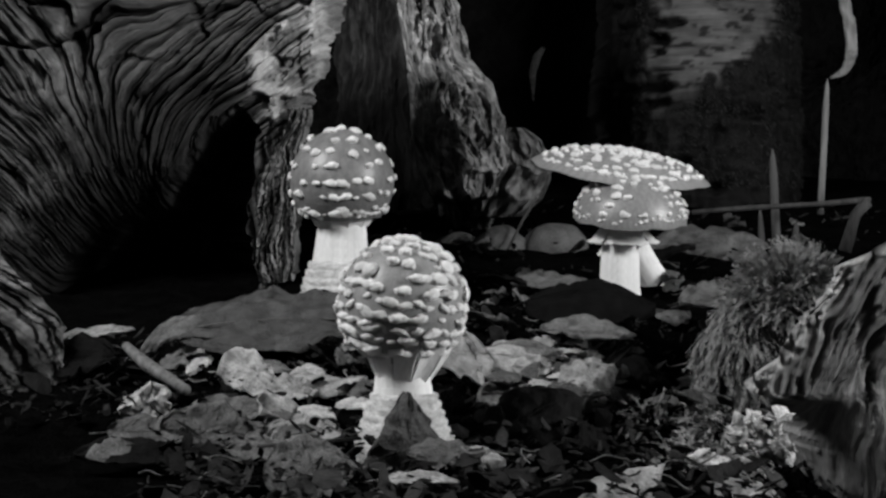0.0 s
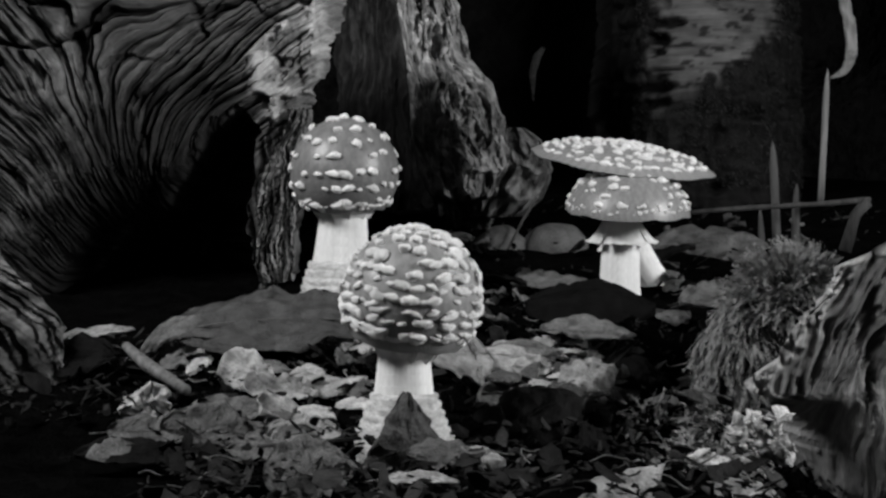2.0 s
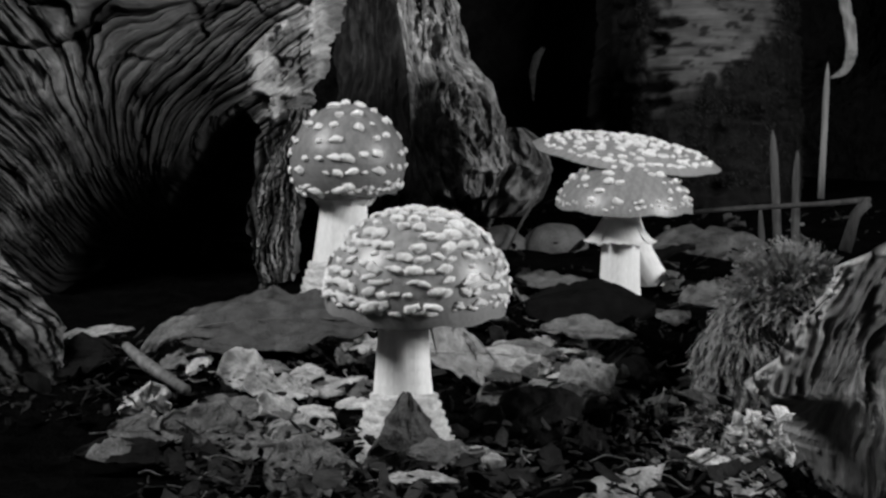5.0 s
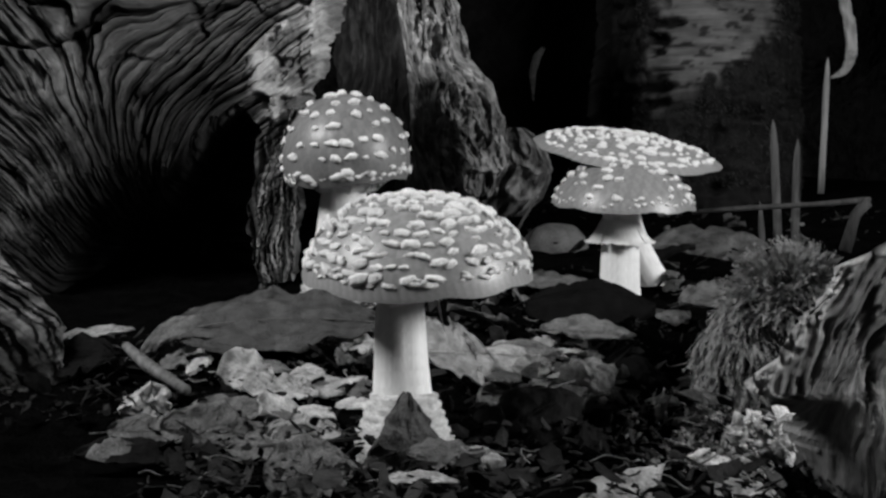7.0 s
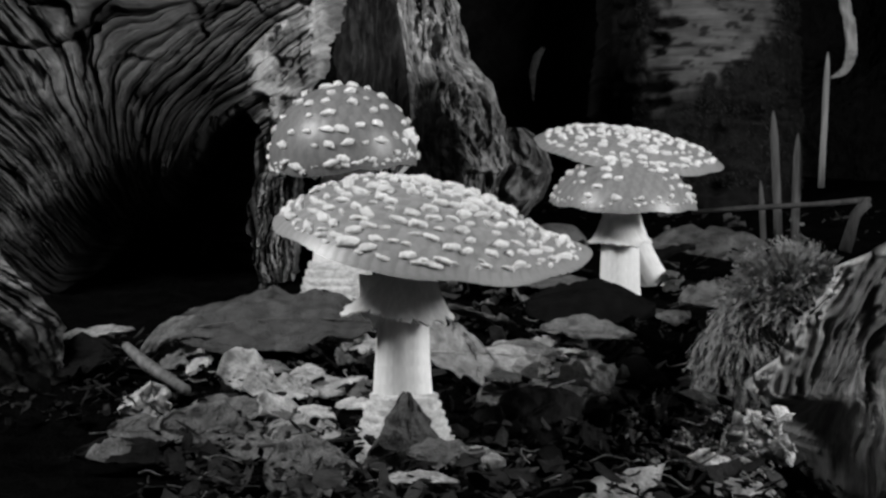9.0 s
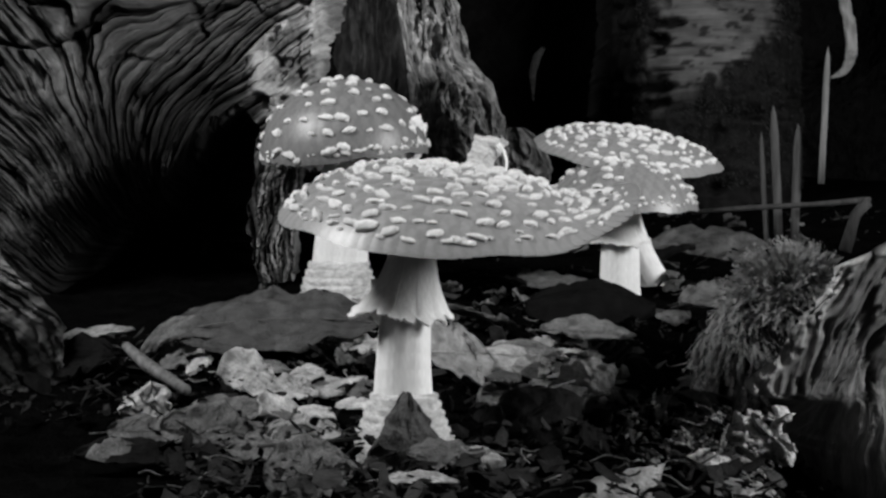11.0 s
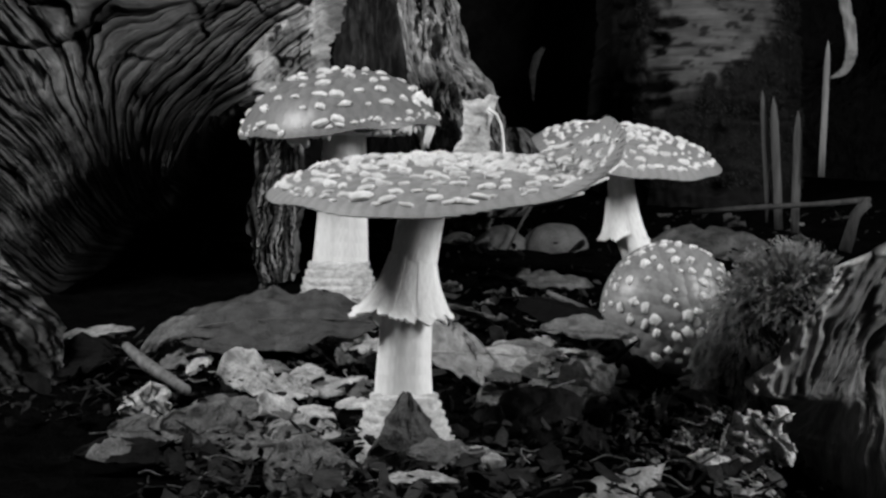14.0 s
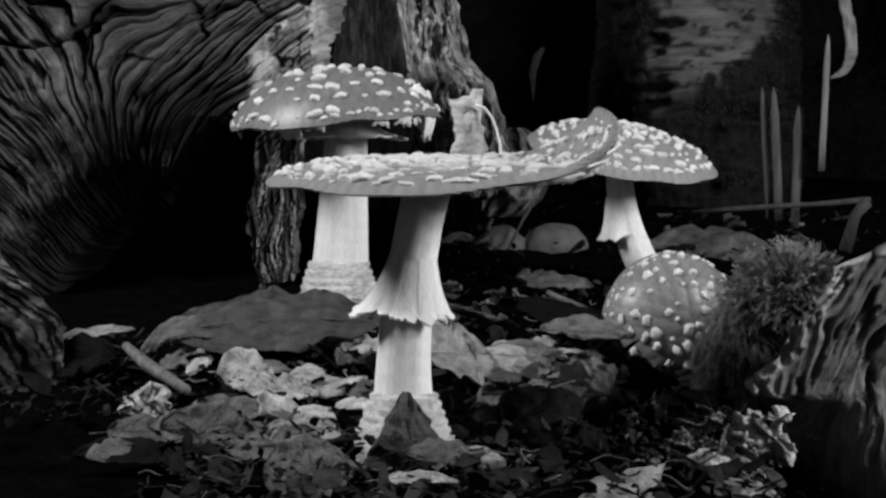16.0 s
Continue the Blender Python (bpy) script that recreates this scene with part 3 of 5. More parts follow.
def plate_mesh(name, half_r, half_a, bend, thick, mat, square=4):
    """A rounded, slightly domed plate of cap skin."""
    bm = bmesh.new()
    sides = 16
    rings = []
    for k in (1.0, 0.62, 0.28):
        ring = []
        for i in range(sides):
            t = 2 * math.pi * i / sides
            c, s = math.cos(t), math.sin(t)
            q = (abs(c) ** square + abs(s) ** square) ** (-1 / square)
            px, py = half_r * k * q * c, half_a * k * q * s
            ring.append(bm.verts.new((px, py, -(px * px + py * py) / (2 * bend))))
        rings.append(ring)
    top = bm.verts.new((0, 0, 0))
    for a, b in zip(rings, rings[1:]):
        for i in range(sides):
            bm.faces.new((a[i], a[(i + 1) % sides], b[(i + 1) % sides], b[i]))
    for i in range(sides):
        bm.faces.new((rings[-1][i], rings[-1][(i + 1) % sides], top))
    lip = [bm.verts.new(v.co) for v in rings[0]]
    low = [bm.verts.new((v.co.x * 0.9, v.co.y * 0.9, v.co.z - thick)) for v in rings[0]]
    for i in range(sides):
        bm.faces.new((low[i], low[(i + 1) % sides], lip[(i + 1) % sides], lip[i]))
    bm.faces.new(low[::-1])
    me = bpy.data.meshes.new(name)
    bm.to_mesh(me)
    bm.free()
    me.materials.append(mat)
    me.shade_smooth()
    return me


def wart_mesh(seed):
    """A crumbly raised fleck of veil."""
    rnd = random.Random(seed)
    bm = bmesh.new()
    bmesh.ops.create_icosphere(bm, subdivisions=3, radius=1)
    for v in bm.verts:
        k = 0.95 + 0.4 * noise.noise(v.co * 1.3 + Vector((seed * 7.1, 0, 0))) + 0.22 * noise.noise(v.co * 3.0 + Vector((0, seed * 3.3, 0)))
        k += 0.25 * abs(noise.noise(v.co * 4.3 + Vector((seed * 2.9, 1, 4)))) + rnd.uniform(-0.02, 0.02)
        v.co = Vector((v.co.x * k, v.co.y * k, v.co.z * (0.6 + 0.45 * k)))
        if v.co.z > 0.45:
            v.co.z = 0.45 + (v.co.z - 0.45) * 0.6
    me = bpy.data.meshes.new("wart")
    bm.to_mesh(me)
    bm.free()
    me.materials.append(WART)
    me.shade_smooth()
    return me


WARTS = [wart_mesh(k) for k in range(7)]


def gill_mesh(length, half_a, drop0, drop1, blades):
    """A wedge of the cap's underside with hanging gill blades."""
    bm = bmesh.new()
    rows = []
    for b in range(2 * blades + 1):
        y = (b / blades - 1) * half_a * 1.04
        low = b % 2
        rows.append([bm.verts.new(p) for p in ((-length, y * 0.8, -drop0 * low), (length, y, -drop1 * low), (length, y, 0.0008), (-length, y * 0.8, 0.0008))])
    for p, q in zip(rows, rows[1:]):
        for i in range(4):
            bm.faces.new((p[i], p[(i + 1) % 4], q[(i + 1) % 4], q[i]))
    bm.faces.new(rows[0][::-1])
    bm.faces.new(rows[-1])
    bmesh.ops.recalc_face_normals(bm, faces=bm.faces[:])
    me = bpy.data.meshes.new("gill")
    bm.to_mesh(me)
    bm.free()
    me.materials.append(GILL)
    return me


def shred(wide, long, seed, droop=0.8):
    """A ragged scrap of torn flesh: curled along x, frayed at its far end."""
    rnd = random.Random(seed)
    bm = bmesh.new()
    nu, nv = 9, 8
    grid = []
    for a in range(nv):
        v = a / (nv - 1)
        row = []
        for b in range(nu):
            u = b / (nu - 1) * 2 - 1
            fray = rnd.uniform(-0.4, 0.25) * long * (a == nv - 1) + rnd.uniform(-0.12, 0.12) * long * (a == nv - 2)
            w = wide * (0.8 + 0.4 * noise.noise((v * 3, seed, 0.5))) * (1 - (0.55 if wide < 0.0155 else 0.1) * v ** 1.5)
            row.append(bm.verts.new((long * v + fray, u * w / 2, 0.13 * wide * (1 - u * u) * (1 - 0.4 * v) - droop * long * v * v + 0.10 * wide * noise.noise((u * 3, v * 3, seed * 1.7)) + 0.05 * wide * noise.noise((u * 8, v * 8, seed * 2.7)))))
        grid.append(row)
    for a in range(nv - 1):
        for b in range(nu - 1):
            bm.faces.new((grid[a][b], grid[a + 1][b], grid[a + 1][b + 1], grid[a][b + 1]))
    bm.normal_update()
    bmesh.ops.solidify(bm, geom=bm.faces[:], thickness=wide * 0.06)
    bmesh.ops.recalc_face_normals(bm, faces=bm.faces[:])
    return bm


MOVES = []


def between(rows, t):
    """The values of a table of (time, value, ...) rows at time t."""
    if t <= rows[0][0]:
        return rows[0][1:]
    for a, b in zip(rows, rows[1:]):
        if t <= b[0]:
            f = (t - a[0]) / (b[0] - a[0])
            return tuple(p + (q - p) * f for p, q in zip(a[1:], b[1:]))
    return rows[-1][1:]


def mushroom(label, base, caps, stem, radii, rings, around, wart_size, sparse, skin, seed, ring_at=None, skirt=None, bulb=None,
             group="fly agarics", gill_drop=0.1, torn=(), out_to=0.985, bare=None, wide_warts=0.5, rim_warts=1.0):
    """caps: times and cap states. stem: times and three points of the centre line (foot, middle, top) as offsets from the foot."""
    rnd = random.Random(seed)
    thing = new("mushroom")
    thing.location = base
    tagged(thing, label, "mushroom", group)
    base = Vector(base)
    caps = [(t, ((st[0][0] - base.x, st[0][1] - base.y, st[0][2] - base.z), *st[1:])) for t, st in caps]
    widest = max(st[3] for _, st in caps)

    def keyed(ob, s, phi, sink=0.0, late=0.0):
        rows = []
        for t, st in caps:
            p, r = cap_frame(st, s, phi)
            rows.append((t, Matrix.Translation(p - r.col[2] * (sink + late * (1 - min(1, max(0, (t - 4) / 4.5))))) @ r.to_4x4()))
        if rows[-1][0] < 16:
            rows.append((16.0, rows[-1][1]))
        ob.matrix_local = rows[0][1]
        MOVES.append((ob, rows))

    step_s = 1.0 / rings
    plates = []
    crown = piece("cap_plate", plate_mesh("cap_plate", widest * step_s * 0.8, widest * step_s * 0.8, widest * 0.35, widest * 0.03, skin), thing, Matrix())
    keyed(crown, 0.0, 0.0)
    plates.append((0.0, 0.0, crown))
    for k in range(1, rings + 1):
        s = (k - 0.12) * step_s * (1 - 0.3 * step_s)
        n = max(6, round(around * k * (1.5 if k == rings else 1)))
        me = plate_mesh("cap_plate", widest * step_s * 0.76, widest * s * math.pi / n * (1.5 if k == rings else 1.2), widest * (0.35 if k < 0.75 * rings else 0.5), widest * (0.014 if k == rings else 0.03), skin, 12 if k == rings else 4)
        for i in range(n):
            phi = 2 * math.pi * (i + 0.5 * (k % 2)) / n
            ob = piece("cap_plate", me, thing, Matrix())
            keyed(ob, s, phi)
            plates.append((s, phi, ob))
    spots, s = [(0.0, 0.0, 1.0)], sparse * 0.85
    while s < out_to:
        n = max(5, round(2 * math.pi * s / (sparse * (1.15 + 0.25 * s))))
        start = rnd.uniform(0, 6.3)
        for i in range(n):
            if rnd.random() > 0.16:
                spots.append((min(out_to, s + sparse * rnd.gauss(0, 0.09)), start + (i + rnd.gauss(0, 0.17)) * 2 * math.pi / n, 1.0))
        s += sparse * (1.0 - 0.12 * s)
    n = round(2 * math.pi / (sparse * 0.55))
    for i in range(n):
        if rnd.random() < 0.8 * rim_warts:
            spots.append((out_to * rnd.uniform(0.965, 1.02), (i + rnd.gauss(0, 0.3)) * 2 * math.pi / n, rnd.uniform(0.45, 0.75)))
    if bare:
        spots = [e for e in spots if not (bare[2] < e[0] < bare[3] and abs((e[1] - bare[0] + math.pi) % (2 * math.pi) - math.pi) < bare[1])]
    for s, phi, size in spots:
        q, f, host = min(plates, key=lambda e: (s * math.cos(phi) - e[0] * math.cos(e[1])) ** 2 + (s * math.sin(phi) - e[0] * math.sin(e[1])) ** 2)
        dr, da = (s - q) * widest, ((phi - f + math.pi) % (2 * math.pi) - math.pi) * s * widest
        if q == 0.0:
            dr, da = s * math.cos(phi) * widest, s * math.sin(phi) * widest
        k = wart_size * rnd.choice((0.55, 0.8, 0.95, 1.05, 1.2)) * (1.2 - 0.35 * s) * size
        m = Matrix.Translation((dr, da, -k * 0.05)) @ Euler((rnd.uniform(-0.2, 0.2), rnd.uniform(-0.2, 0.2), rnd.uniform(-0.5, 0.5))).to_matrix().to_4x4()
        ob = piece("wart", rnd.choice(WARTS), host, m)
        ob.scale = (k * rnd.uniform(0.6, 0.85), k * rnd.uniform(0.85, 1.25) * (0.85 + wide_warts * s), k * rnd.uniform(0.6, 1.0))
    # underside
    n = 26
    for s, drop in ((0.20, 0.80), (0.37, 0.63), (0.54, 0.46), (0.71, 0.29), (0.87, 0.12)):
        me = gill_mesh(widest * 0.095, widest * s * math.pi / n * 1.25, widest * gill_drop * (drop + 0.1), widest * gill_drop * max(0.02, drop - 0.1), 9)
        for i in range(n):
            ob = piece("gill", me, thing, Matrix())
            keyed(ob, s, 2 * math.pi * i / n, widest * 0.05)
    # stem
    count = len(radii)
    longest = max((Vector(c) - Vector(b)).length + (Vector(b) - Vector(a)).length for _, a, b, c in stem)
    seg = longest / count
    for k, r in enumerate(radii):
        r2 = radii[min(k + 1, count - 1)]
        taper = (r2 - r) / seg
        prof = [((r + taper * h * seg) * (1 - c), h * seg) for h, c in ((-0.8, 0.05), (-0.35, 0.003), (0.0, 0.0), (0.5, 0.0), (0.8, -0.002))]
        ob = part("stem_segment", lathe(prof, 44, 0.035, seed + 3, 0.0, 0), FLESH, thing)
        rows = []
        f = (k + 0.5) / count
        for t, a, b, c in stem:
            a, b, c = Vector(a), Vector(b), Vector(c)
            f = ((k + 0.5) / count) ** min(1, (((c - b).length + (b - a).length) / longest) ** 0.75)
            p = a * (1 - f) ** 2 + b * 2 * f * (1 - f) + c * f * f
            d = ((b - a) * (1 - f) + (c - b) * f).normalized()
            rows.append((t, Matrix.Translation(p) @ Vector((0, 0, 1)).rotation_difference(d).to_matrix().to_4x4()))
        ob.matrix_local = rows[0][1]
        MOVES.append((ob, rows))
    if bulb:
        part("bulb", lathe(bulb, 56, 0.05, seed, 0.0012), BULB, thing, "crusty ringed white bulb")
    if skirt:
        # rows: time, height of the ring, angle of the flaps from hanging straight down
        reach, top_r, count, table, lean = skirt
        hang = table[-1][4]
        for i in range(count):
            bm = bmesh.new()
            nu, nv = (33, 13) if count < 6 else (13, 13)
            span = math.pi / count * (1.06 if count < 6 else 1.14)
            grid = [[None] * nu for _ in range(nv)]
            lift = 0.008 * reach * (i % 2)
            for a in range(nv):
                for b in range(nu):
                    u, v = b / (nu - 1) * 2 - 1, a / (nv - 1)
                    beta = u * span
                    az = beta + 2 * math.pi * i / count - math.pi / 2
                    wave = noise.noise((math.cos(az) * 1.3, math.sin(az) * 1.3, seed)) + 0.5 * noise.noise((math.cos(az) * 4, math.sin(az) * 4, seed + 5)) + 0.3 * noise.noise((math.cos(az) * 11, math.sin(az) * 11, seed + 7))
                    length = reach * (1 + 0.16 * wave)
                    rho = top_r * (0.94 + 0.06 * min(1, v * 5)) + lift + math.sin(radians(hang)) * length * v ** 1.6 + 0.16 * reach * v ** 4 * (0.4 + 1.0 * wave) + 0.03 * reach * (a == nv - 1) * rnd.random()
                    drop = length * v * math.cos(radians(hang)) - 0.05 * reach * rnd.random() * (a == nv - 1)
                    grid[a][b] = bm.verts.new((rho * math.cos(beta) - top_r, rho * math.sin(beta), -drop))
            for a in range(nv - 1):
                for b in range(nu - 1):
                    bm.faces.new((grid[a][b], grid[a][b + 1], grid[a + 1][b + 1], grid[a + 1][b]))
            bm.normal_update()
            bmesh.ops.solidify(bm, geom=bm.faces[:], thickness=reach * 0.03)
            bmesh.ops.recalc_face_normals(bm, faces=bm.faces[:])
            bmesh.ops.split_edges(bm, edges=[e for e in bm.edges if len(e.link_faces) == 2 and e.calc_face_angle() > 0.8])
            ob = part("skirt_flap", bm, FLESH, thing)
            phi = 2 * math.pi * i / count - math.pi / 2
            late = rnd.uniform(-0.04, 0.04)
            rows = []
            for t, x, y, z, ang in table:
                tt = t + late if 0 < t < 16 else t
                m = Matrix.Translation((x, y, z)) @ Matrix.Rotation(radians(lean), 4, "Y") @ Matrix.Rotation(phi, 4, "Z") @ Matrix.Translation((top_r, 0, 0)) @ Matrix.Rotation(-radians(ang - hang), 4, "Y")
                rows.append((tt, m))
            ob.matrix_local = rows[0][1]
            MOVES.append((ob, rows))
    for name, label, mat, s, phi, sink, wide, long, seed2 in torn:
        ob = part(name, shred(wide, long, seed2), mat, thing, label)
        keyed(ob, s, phi, sink, 0.016)
    return thing


def cap_states(y, rise, lean, curl=((0, 0), (16, 0)), at=0.0, spread=0.35):
    """Cap states: rise has (time, x, z, skin length, opening), lean has (time, to the side, forward, profile)."""
    out = []
    for t, x, z, length, opening in rise:
        side, fore, power = between(lean, t)
        out.append((t, ((x, y, z), side, fore, length, opening, power, 0.0, between(curl, t)[0], at, spread)))
    return out


def ringed_bulb(r0, r1, height, rings):
    """Profile of a bulb with ledges of torn veil."""
    prof = [(r0 * 0.8, -0.02), (r0, -0.004)]
    for k in range(rings):
        f, g = k / rings, (k + 1) / rings
        r = r0 + (r1 - r0) * f
        prof += [(r, height * f), (r * 1.02, height * (f + 0.7 / rings)), (r * 0.95, height * (f + 0.85 / rings))]
    return prof + [(r1 * 0.9, height)]


# the tallest one: opens from a ball into a wide plate
RISE = [
    (0, -0.0125, 0.0833, 0.0652, 141.5),
    (1.5, -0.0101, 0.0867, 0.0620, 128.1),
    (3.5, -0.0048, 0.0911, 0.0598, 105.4),
    (4.2, -0.0063, 0.0930, 0.0593, 99.7),
    (6.3, -0.0129, 0.0996, 0.0615, 88.6),
    (7, -0.0106, 0.1014, 0.0606, 77.7),
    (7.5, -0.0104, 0.1036, 0.0607, 70.8),
    (8, -0.0093, 0.1061, 0.0639, 68.8),
    (8.6, -0.0076, 0.1067, 0.0654, 60.1),
    (9.2, -0.0020, 0.1059, 0.0693, 49.0),
    (11.3, 0.0038, 0.1140, 0.0752, 54),
    (12.5, 0.0031, 0.1150, 0.0754, 47),
    (14, 0.0022, 0.1160, 0.0749, 38),
    (16, 0.0023, 0.1160, 0.0741, 36),
]
LEAN = [
    (0, 9, 0, 1),
    (1.5, 9, 2, 1),
    (3.5, 6, 4, 1),
    (4.2, 4, 5, 1.05),
    (6.3, -1, 6, 1.3),
    (7, 0, 7, 1.4),
    (7.5, 4, 8, 1.4),
    (8, 8, 7, 1.4),
    (8.6, 10, 7, 1.4),
    (9.2, 11, 6, 1.4),
    (11.3, 4, 6, 2.0),
    (12.5, 2, 6, 2.3),
    (14, 0, 5, 3.2),
    (16, 0, 2.5, 5.5),
]
tall = mushroom("fly agaric with white warts opening beside a propped leaf", (-0.0160, 0.4932, 0.0001),
         cap_states(0.4978, RISE, LEAN, ((0, 0), (7.5, 0), (8, 14), (8.6, 36), (9.2, 62), (11.3, 95), (12.5, 112), (14, 126), (16, 132)), 0.1, 0.6),
         [
          (0, (0.0000, 0.0002, 0.0035), (-0.0007, 0.0017, 0.0243), (-0.0007, 0.0032, 0.0452)),
          (1.5, (0.0000, 0.0002, 0.0035), (-0.0005, 0.0019, 0.0278), (0.0002, 0.0035, 0.0498)),
          (3.5, (0.0000, 0.0002, 0.0035), (-0.0002, 0.0022, 0.0313), (0.0016, 0.0039, 0.0556)),
          (4.2, (0.0000, 0.0002, 0.0035), (-0.0007, 0.0023, 0.0336), (0.0012, 0.0041, 0.0590)),
          (6.3, (0.0000, 0.0002, 0.0035), (-0.0016, 0.0027, 0.0382), (-0.0007, 0.0049, 0.0706)),
          (7.5, (0.0000, 0.0002, 0.0035), (-0.0023, 0.0030, 0.0428), (-0.0016, 0.0053, 0.0764)),
          (9.2, (0.0000, 0.0002, 0.0035), (-0.0021, 0.0035, 0.0498), (0.0035, 0.0057, 0.0822)),
          (11.3, (0.0000, 0.0002, 0.0035), (-0.0021, 0.0036, 0.0521), (0.0070, 0.0066, 0.0938)),
          (12.5, (0.0000, 0.0002, 0.0035), (-0.0016, 0.0037, 0.0533), (0.0093, 0.0071, 0.1019)),
          (14, (0.0000, 0.0002, 0.0035), (-0.0021, 0.0039, 0.0556), (0.0104, 0.0075, 0.1077)),
          (16, (0.0000, 0.0002, 0.0035), (-0.0026, 0.0040, 0.0567), (0.0109, 0.0077, 0.1100)),
         ],
         [0.000232 * k for k in (56, 53, 51, 49, 47.5, 46.5, 45.5, 44, 43, 42, 41.5, 41, 41.5, 43)],
         10, 5.6, 0.0026, 0.089, SKIN_PALE, 1,
         skirt=(0.026926, 0.009285, 10, [(0, -0.0007, 0.0020, 0.0262, 156), (1.5, 0.0000, 0.0024, 0.0320, 155), (3.5, 0.0007, 0.0032, 0.0435, 152), (4.2, 0.0002, 0.0036, 0.0490, 149), (6.3, -0.0016, 0.0048, 0.0683, 128), (7.4, -0.0023, 0.0050, 0.0718, 116), (8.2, -0.0021, 0.0051, 0.0734, 112), (8.65, -0.0007, 0.0052, 0.0743, 102), (8.78, 0.0002, 0.0053, 0.0753, 72), (8.9, 0.0016, 0.0053, 0.0764, 30), (9.0, 0.0021, 0.0053, 0.0764, 24), (11.3, 0.0035, 0.0054, 0.0771, 20), (16, 0.0039, 0.0054, 0.0771, 20)], 7),
         bulb=ringed_bulb(0.020427, 0.012535, 0.021355, 6), gill_drop=0.11, out_to=0.955, rim_warts=0.6, wide_warts=0.75)

# a strip torn from its far rim stands up behind the plate
def torn_strip(wide, tall, seed):
    rnd = random.Random(seed)
    bm = bmesh.new()
    grid = []
    for a in range(14):
        v = a / 13
        row = []
        for b in range(8):
            u = b / 7 * 2 - 1
            w = wide * (1.15 - 1.0 * v + 0.8 * v ** 3) * (1 + 0.12 * noise.noise((v * 5, 1.0, 3.0)))
            row.append(bm.verts.new((u * w / 2 + 0.1 * wide * v + 0.003 * noise.noise((v * 6, u * 2, 2.0)), 0.25 * tall * v * v + 0.18 * wide * u * u + 0.0016 * noise.noise((u * 4, v * 7, 5.0)) + 0.0012 * noise.noise((u * 11, v * 16, 5.0)),
                                     tall * v + (rnd.uniform(-0.03, 0.03) + 0.06 * u) * tall * (a > 11))))
        grid.append(row)
    for a in range(13):
        for b in range(7):
            bm.faces.new((grid[a][b], grid[a][b + 1], grid[a + 1][b + 1], grid[a + 1][b]))
    bm.normal_update()
    bmesh.ops.solidify(bm, geom=bm.faces[:], thickness=0.0022)
    bmesh.ops.recalc_face_normals(bm, faces=bm.faces[:])
    return bm


strip = part("torn_strip", torn_strip(0.0175, 0.0315, 3), BULB, tall, "pale torn strip curling upward")
thread = part("thread", tube([(0.005153, 0.004, 0.027312), (0.009276, 0.005, 0.025250), (0.012110, 0.004, 0.021128), (0.013656, 0.003, 0.015459), (0.014686, 0.002, 0.008760), (0.013398, 0.0, -0.004)], [0.0012, 0.0008, 0.0006, 0.0005, 0.0006, 0.0009], 6, 0.1, 4), FLESH, strip)
STRIP = ((0, (0.0003, 0.0321, 0.0287), 70, 0), (6.3, (0.0037, 0.0448, 0.0671), 70, 0), (8.0, (0.0099, 0.0555, 0.0764), 70, 0), (9.2, (0.0201, 0.0612, 0.0864), 60, 4), (11.3, (0.0277, 0.0625, 0.1066), 18, 24), (12.5, (0.0280, 0.0629, 0.1112), 4, 18), (14, (0.0284, 0.0630, 0.1126), -4, 6), (16, (0.0284, 0.0630, 0.1131), -10, -6))
MOVES.append((strip, [(t, pose(x, y, z, -back, side, 0)) for t, (x, y, z), back, side in STRIP]))

# a scrap of the veil hangs from the rim until the skirt drops
scrap = part("veil_scrap", shred(0.027, 0.021, 8, 0.12), FLESH, tall, "ragged white scrap of veil")
SCRAP = ((0, (-0.0007, 0.0039, 0.0556), 40), (4.2, (-0.0016, 0.0046, 0.0660), 60), (7.5, (-0.0035, 0.0052, 0.0741), 30), (7.8, (-0.0179, -0.0197, 0.0761), 60), (8.0, (-0.0217, -0.0229, 0.0742), 76), (8.4, (-0.0195, -0.0229, 0.0742), 82), (8.6, (-0.0157, -0.0209, 0.0733), 84), (8.85, (-0.0138, -0.0150, 0.0719), 84), (9.1, (-0.0035, 0.0048, 0.0683), 84), (16, (-0.0023, 0.0046, 0.0660), 84))
MOVES.append((scrap, [(t, pose(x, y, z, 0, 0, 248) @ pose(0, 0, 0, 0, down, 0)) for t, (x, y, z), down in SCRAP]))

# beside the stump
RISE = [
    (0, -0.0645, 0.1367, 0.0734, 126.7),
    (1.5, -0.0633, 0.1422, 0.0760, 127.6),
    (3.5, -0.0613, 0.1483, 0.0771, 124.8),
    (6.5, -0.0633, 0.1573, 0.0756, 110.0),
    (9, -0.0666, 0.1644, 0.0774, 96.4),
    (11.5, -0.0658, 0.1690, 0.0786, 86.3),
    (13, -0.0668, 0.1722, 0.0775, 74.6),
    (14.5, -0.0688, 0.1741, 0.0781, 71.5),
    (16, -0.0705, 0.1750, 0.0777, 67.9),
]
LEAN = [
    (0, 0, 4, 1),
    (1.5, 0, 4, 1),
    (3.5, 0, 4, 1),
    (6.5, -3, 4, 1),
    (9, -4, 3, 1.05),
    (11.5, -4, 3, 1.2),
    (13, -4, 3, 1.3),
    (14.5, -4, 2, 1.5),
    (16, -4, 2, 1.6),
]
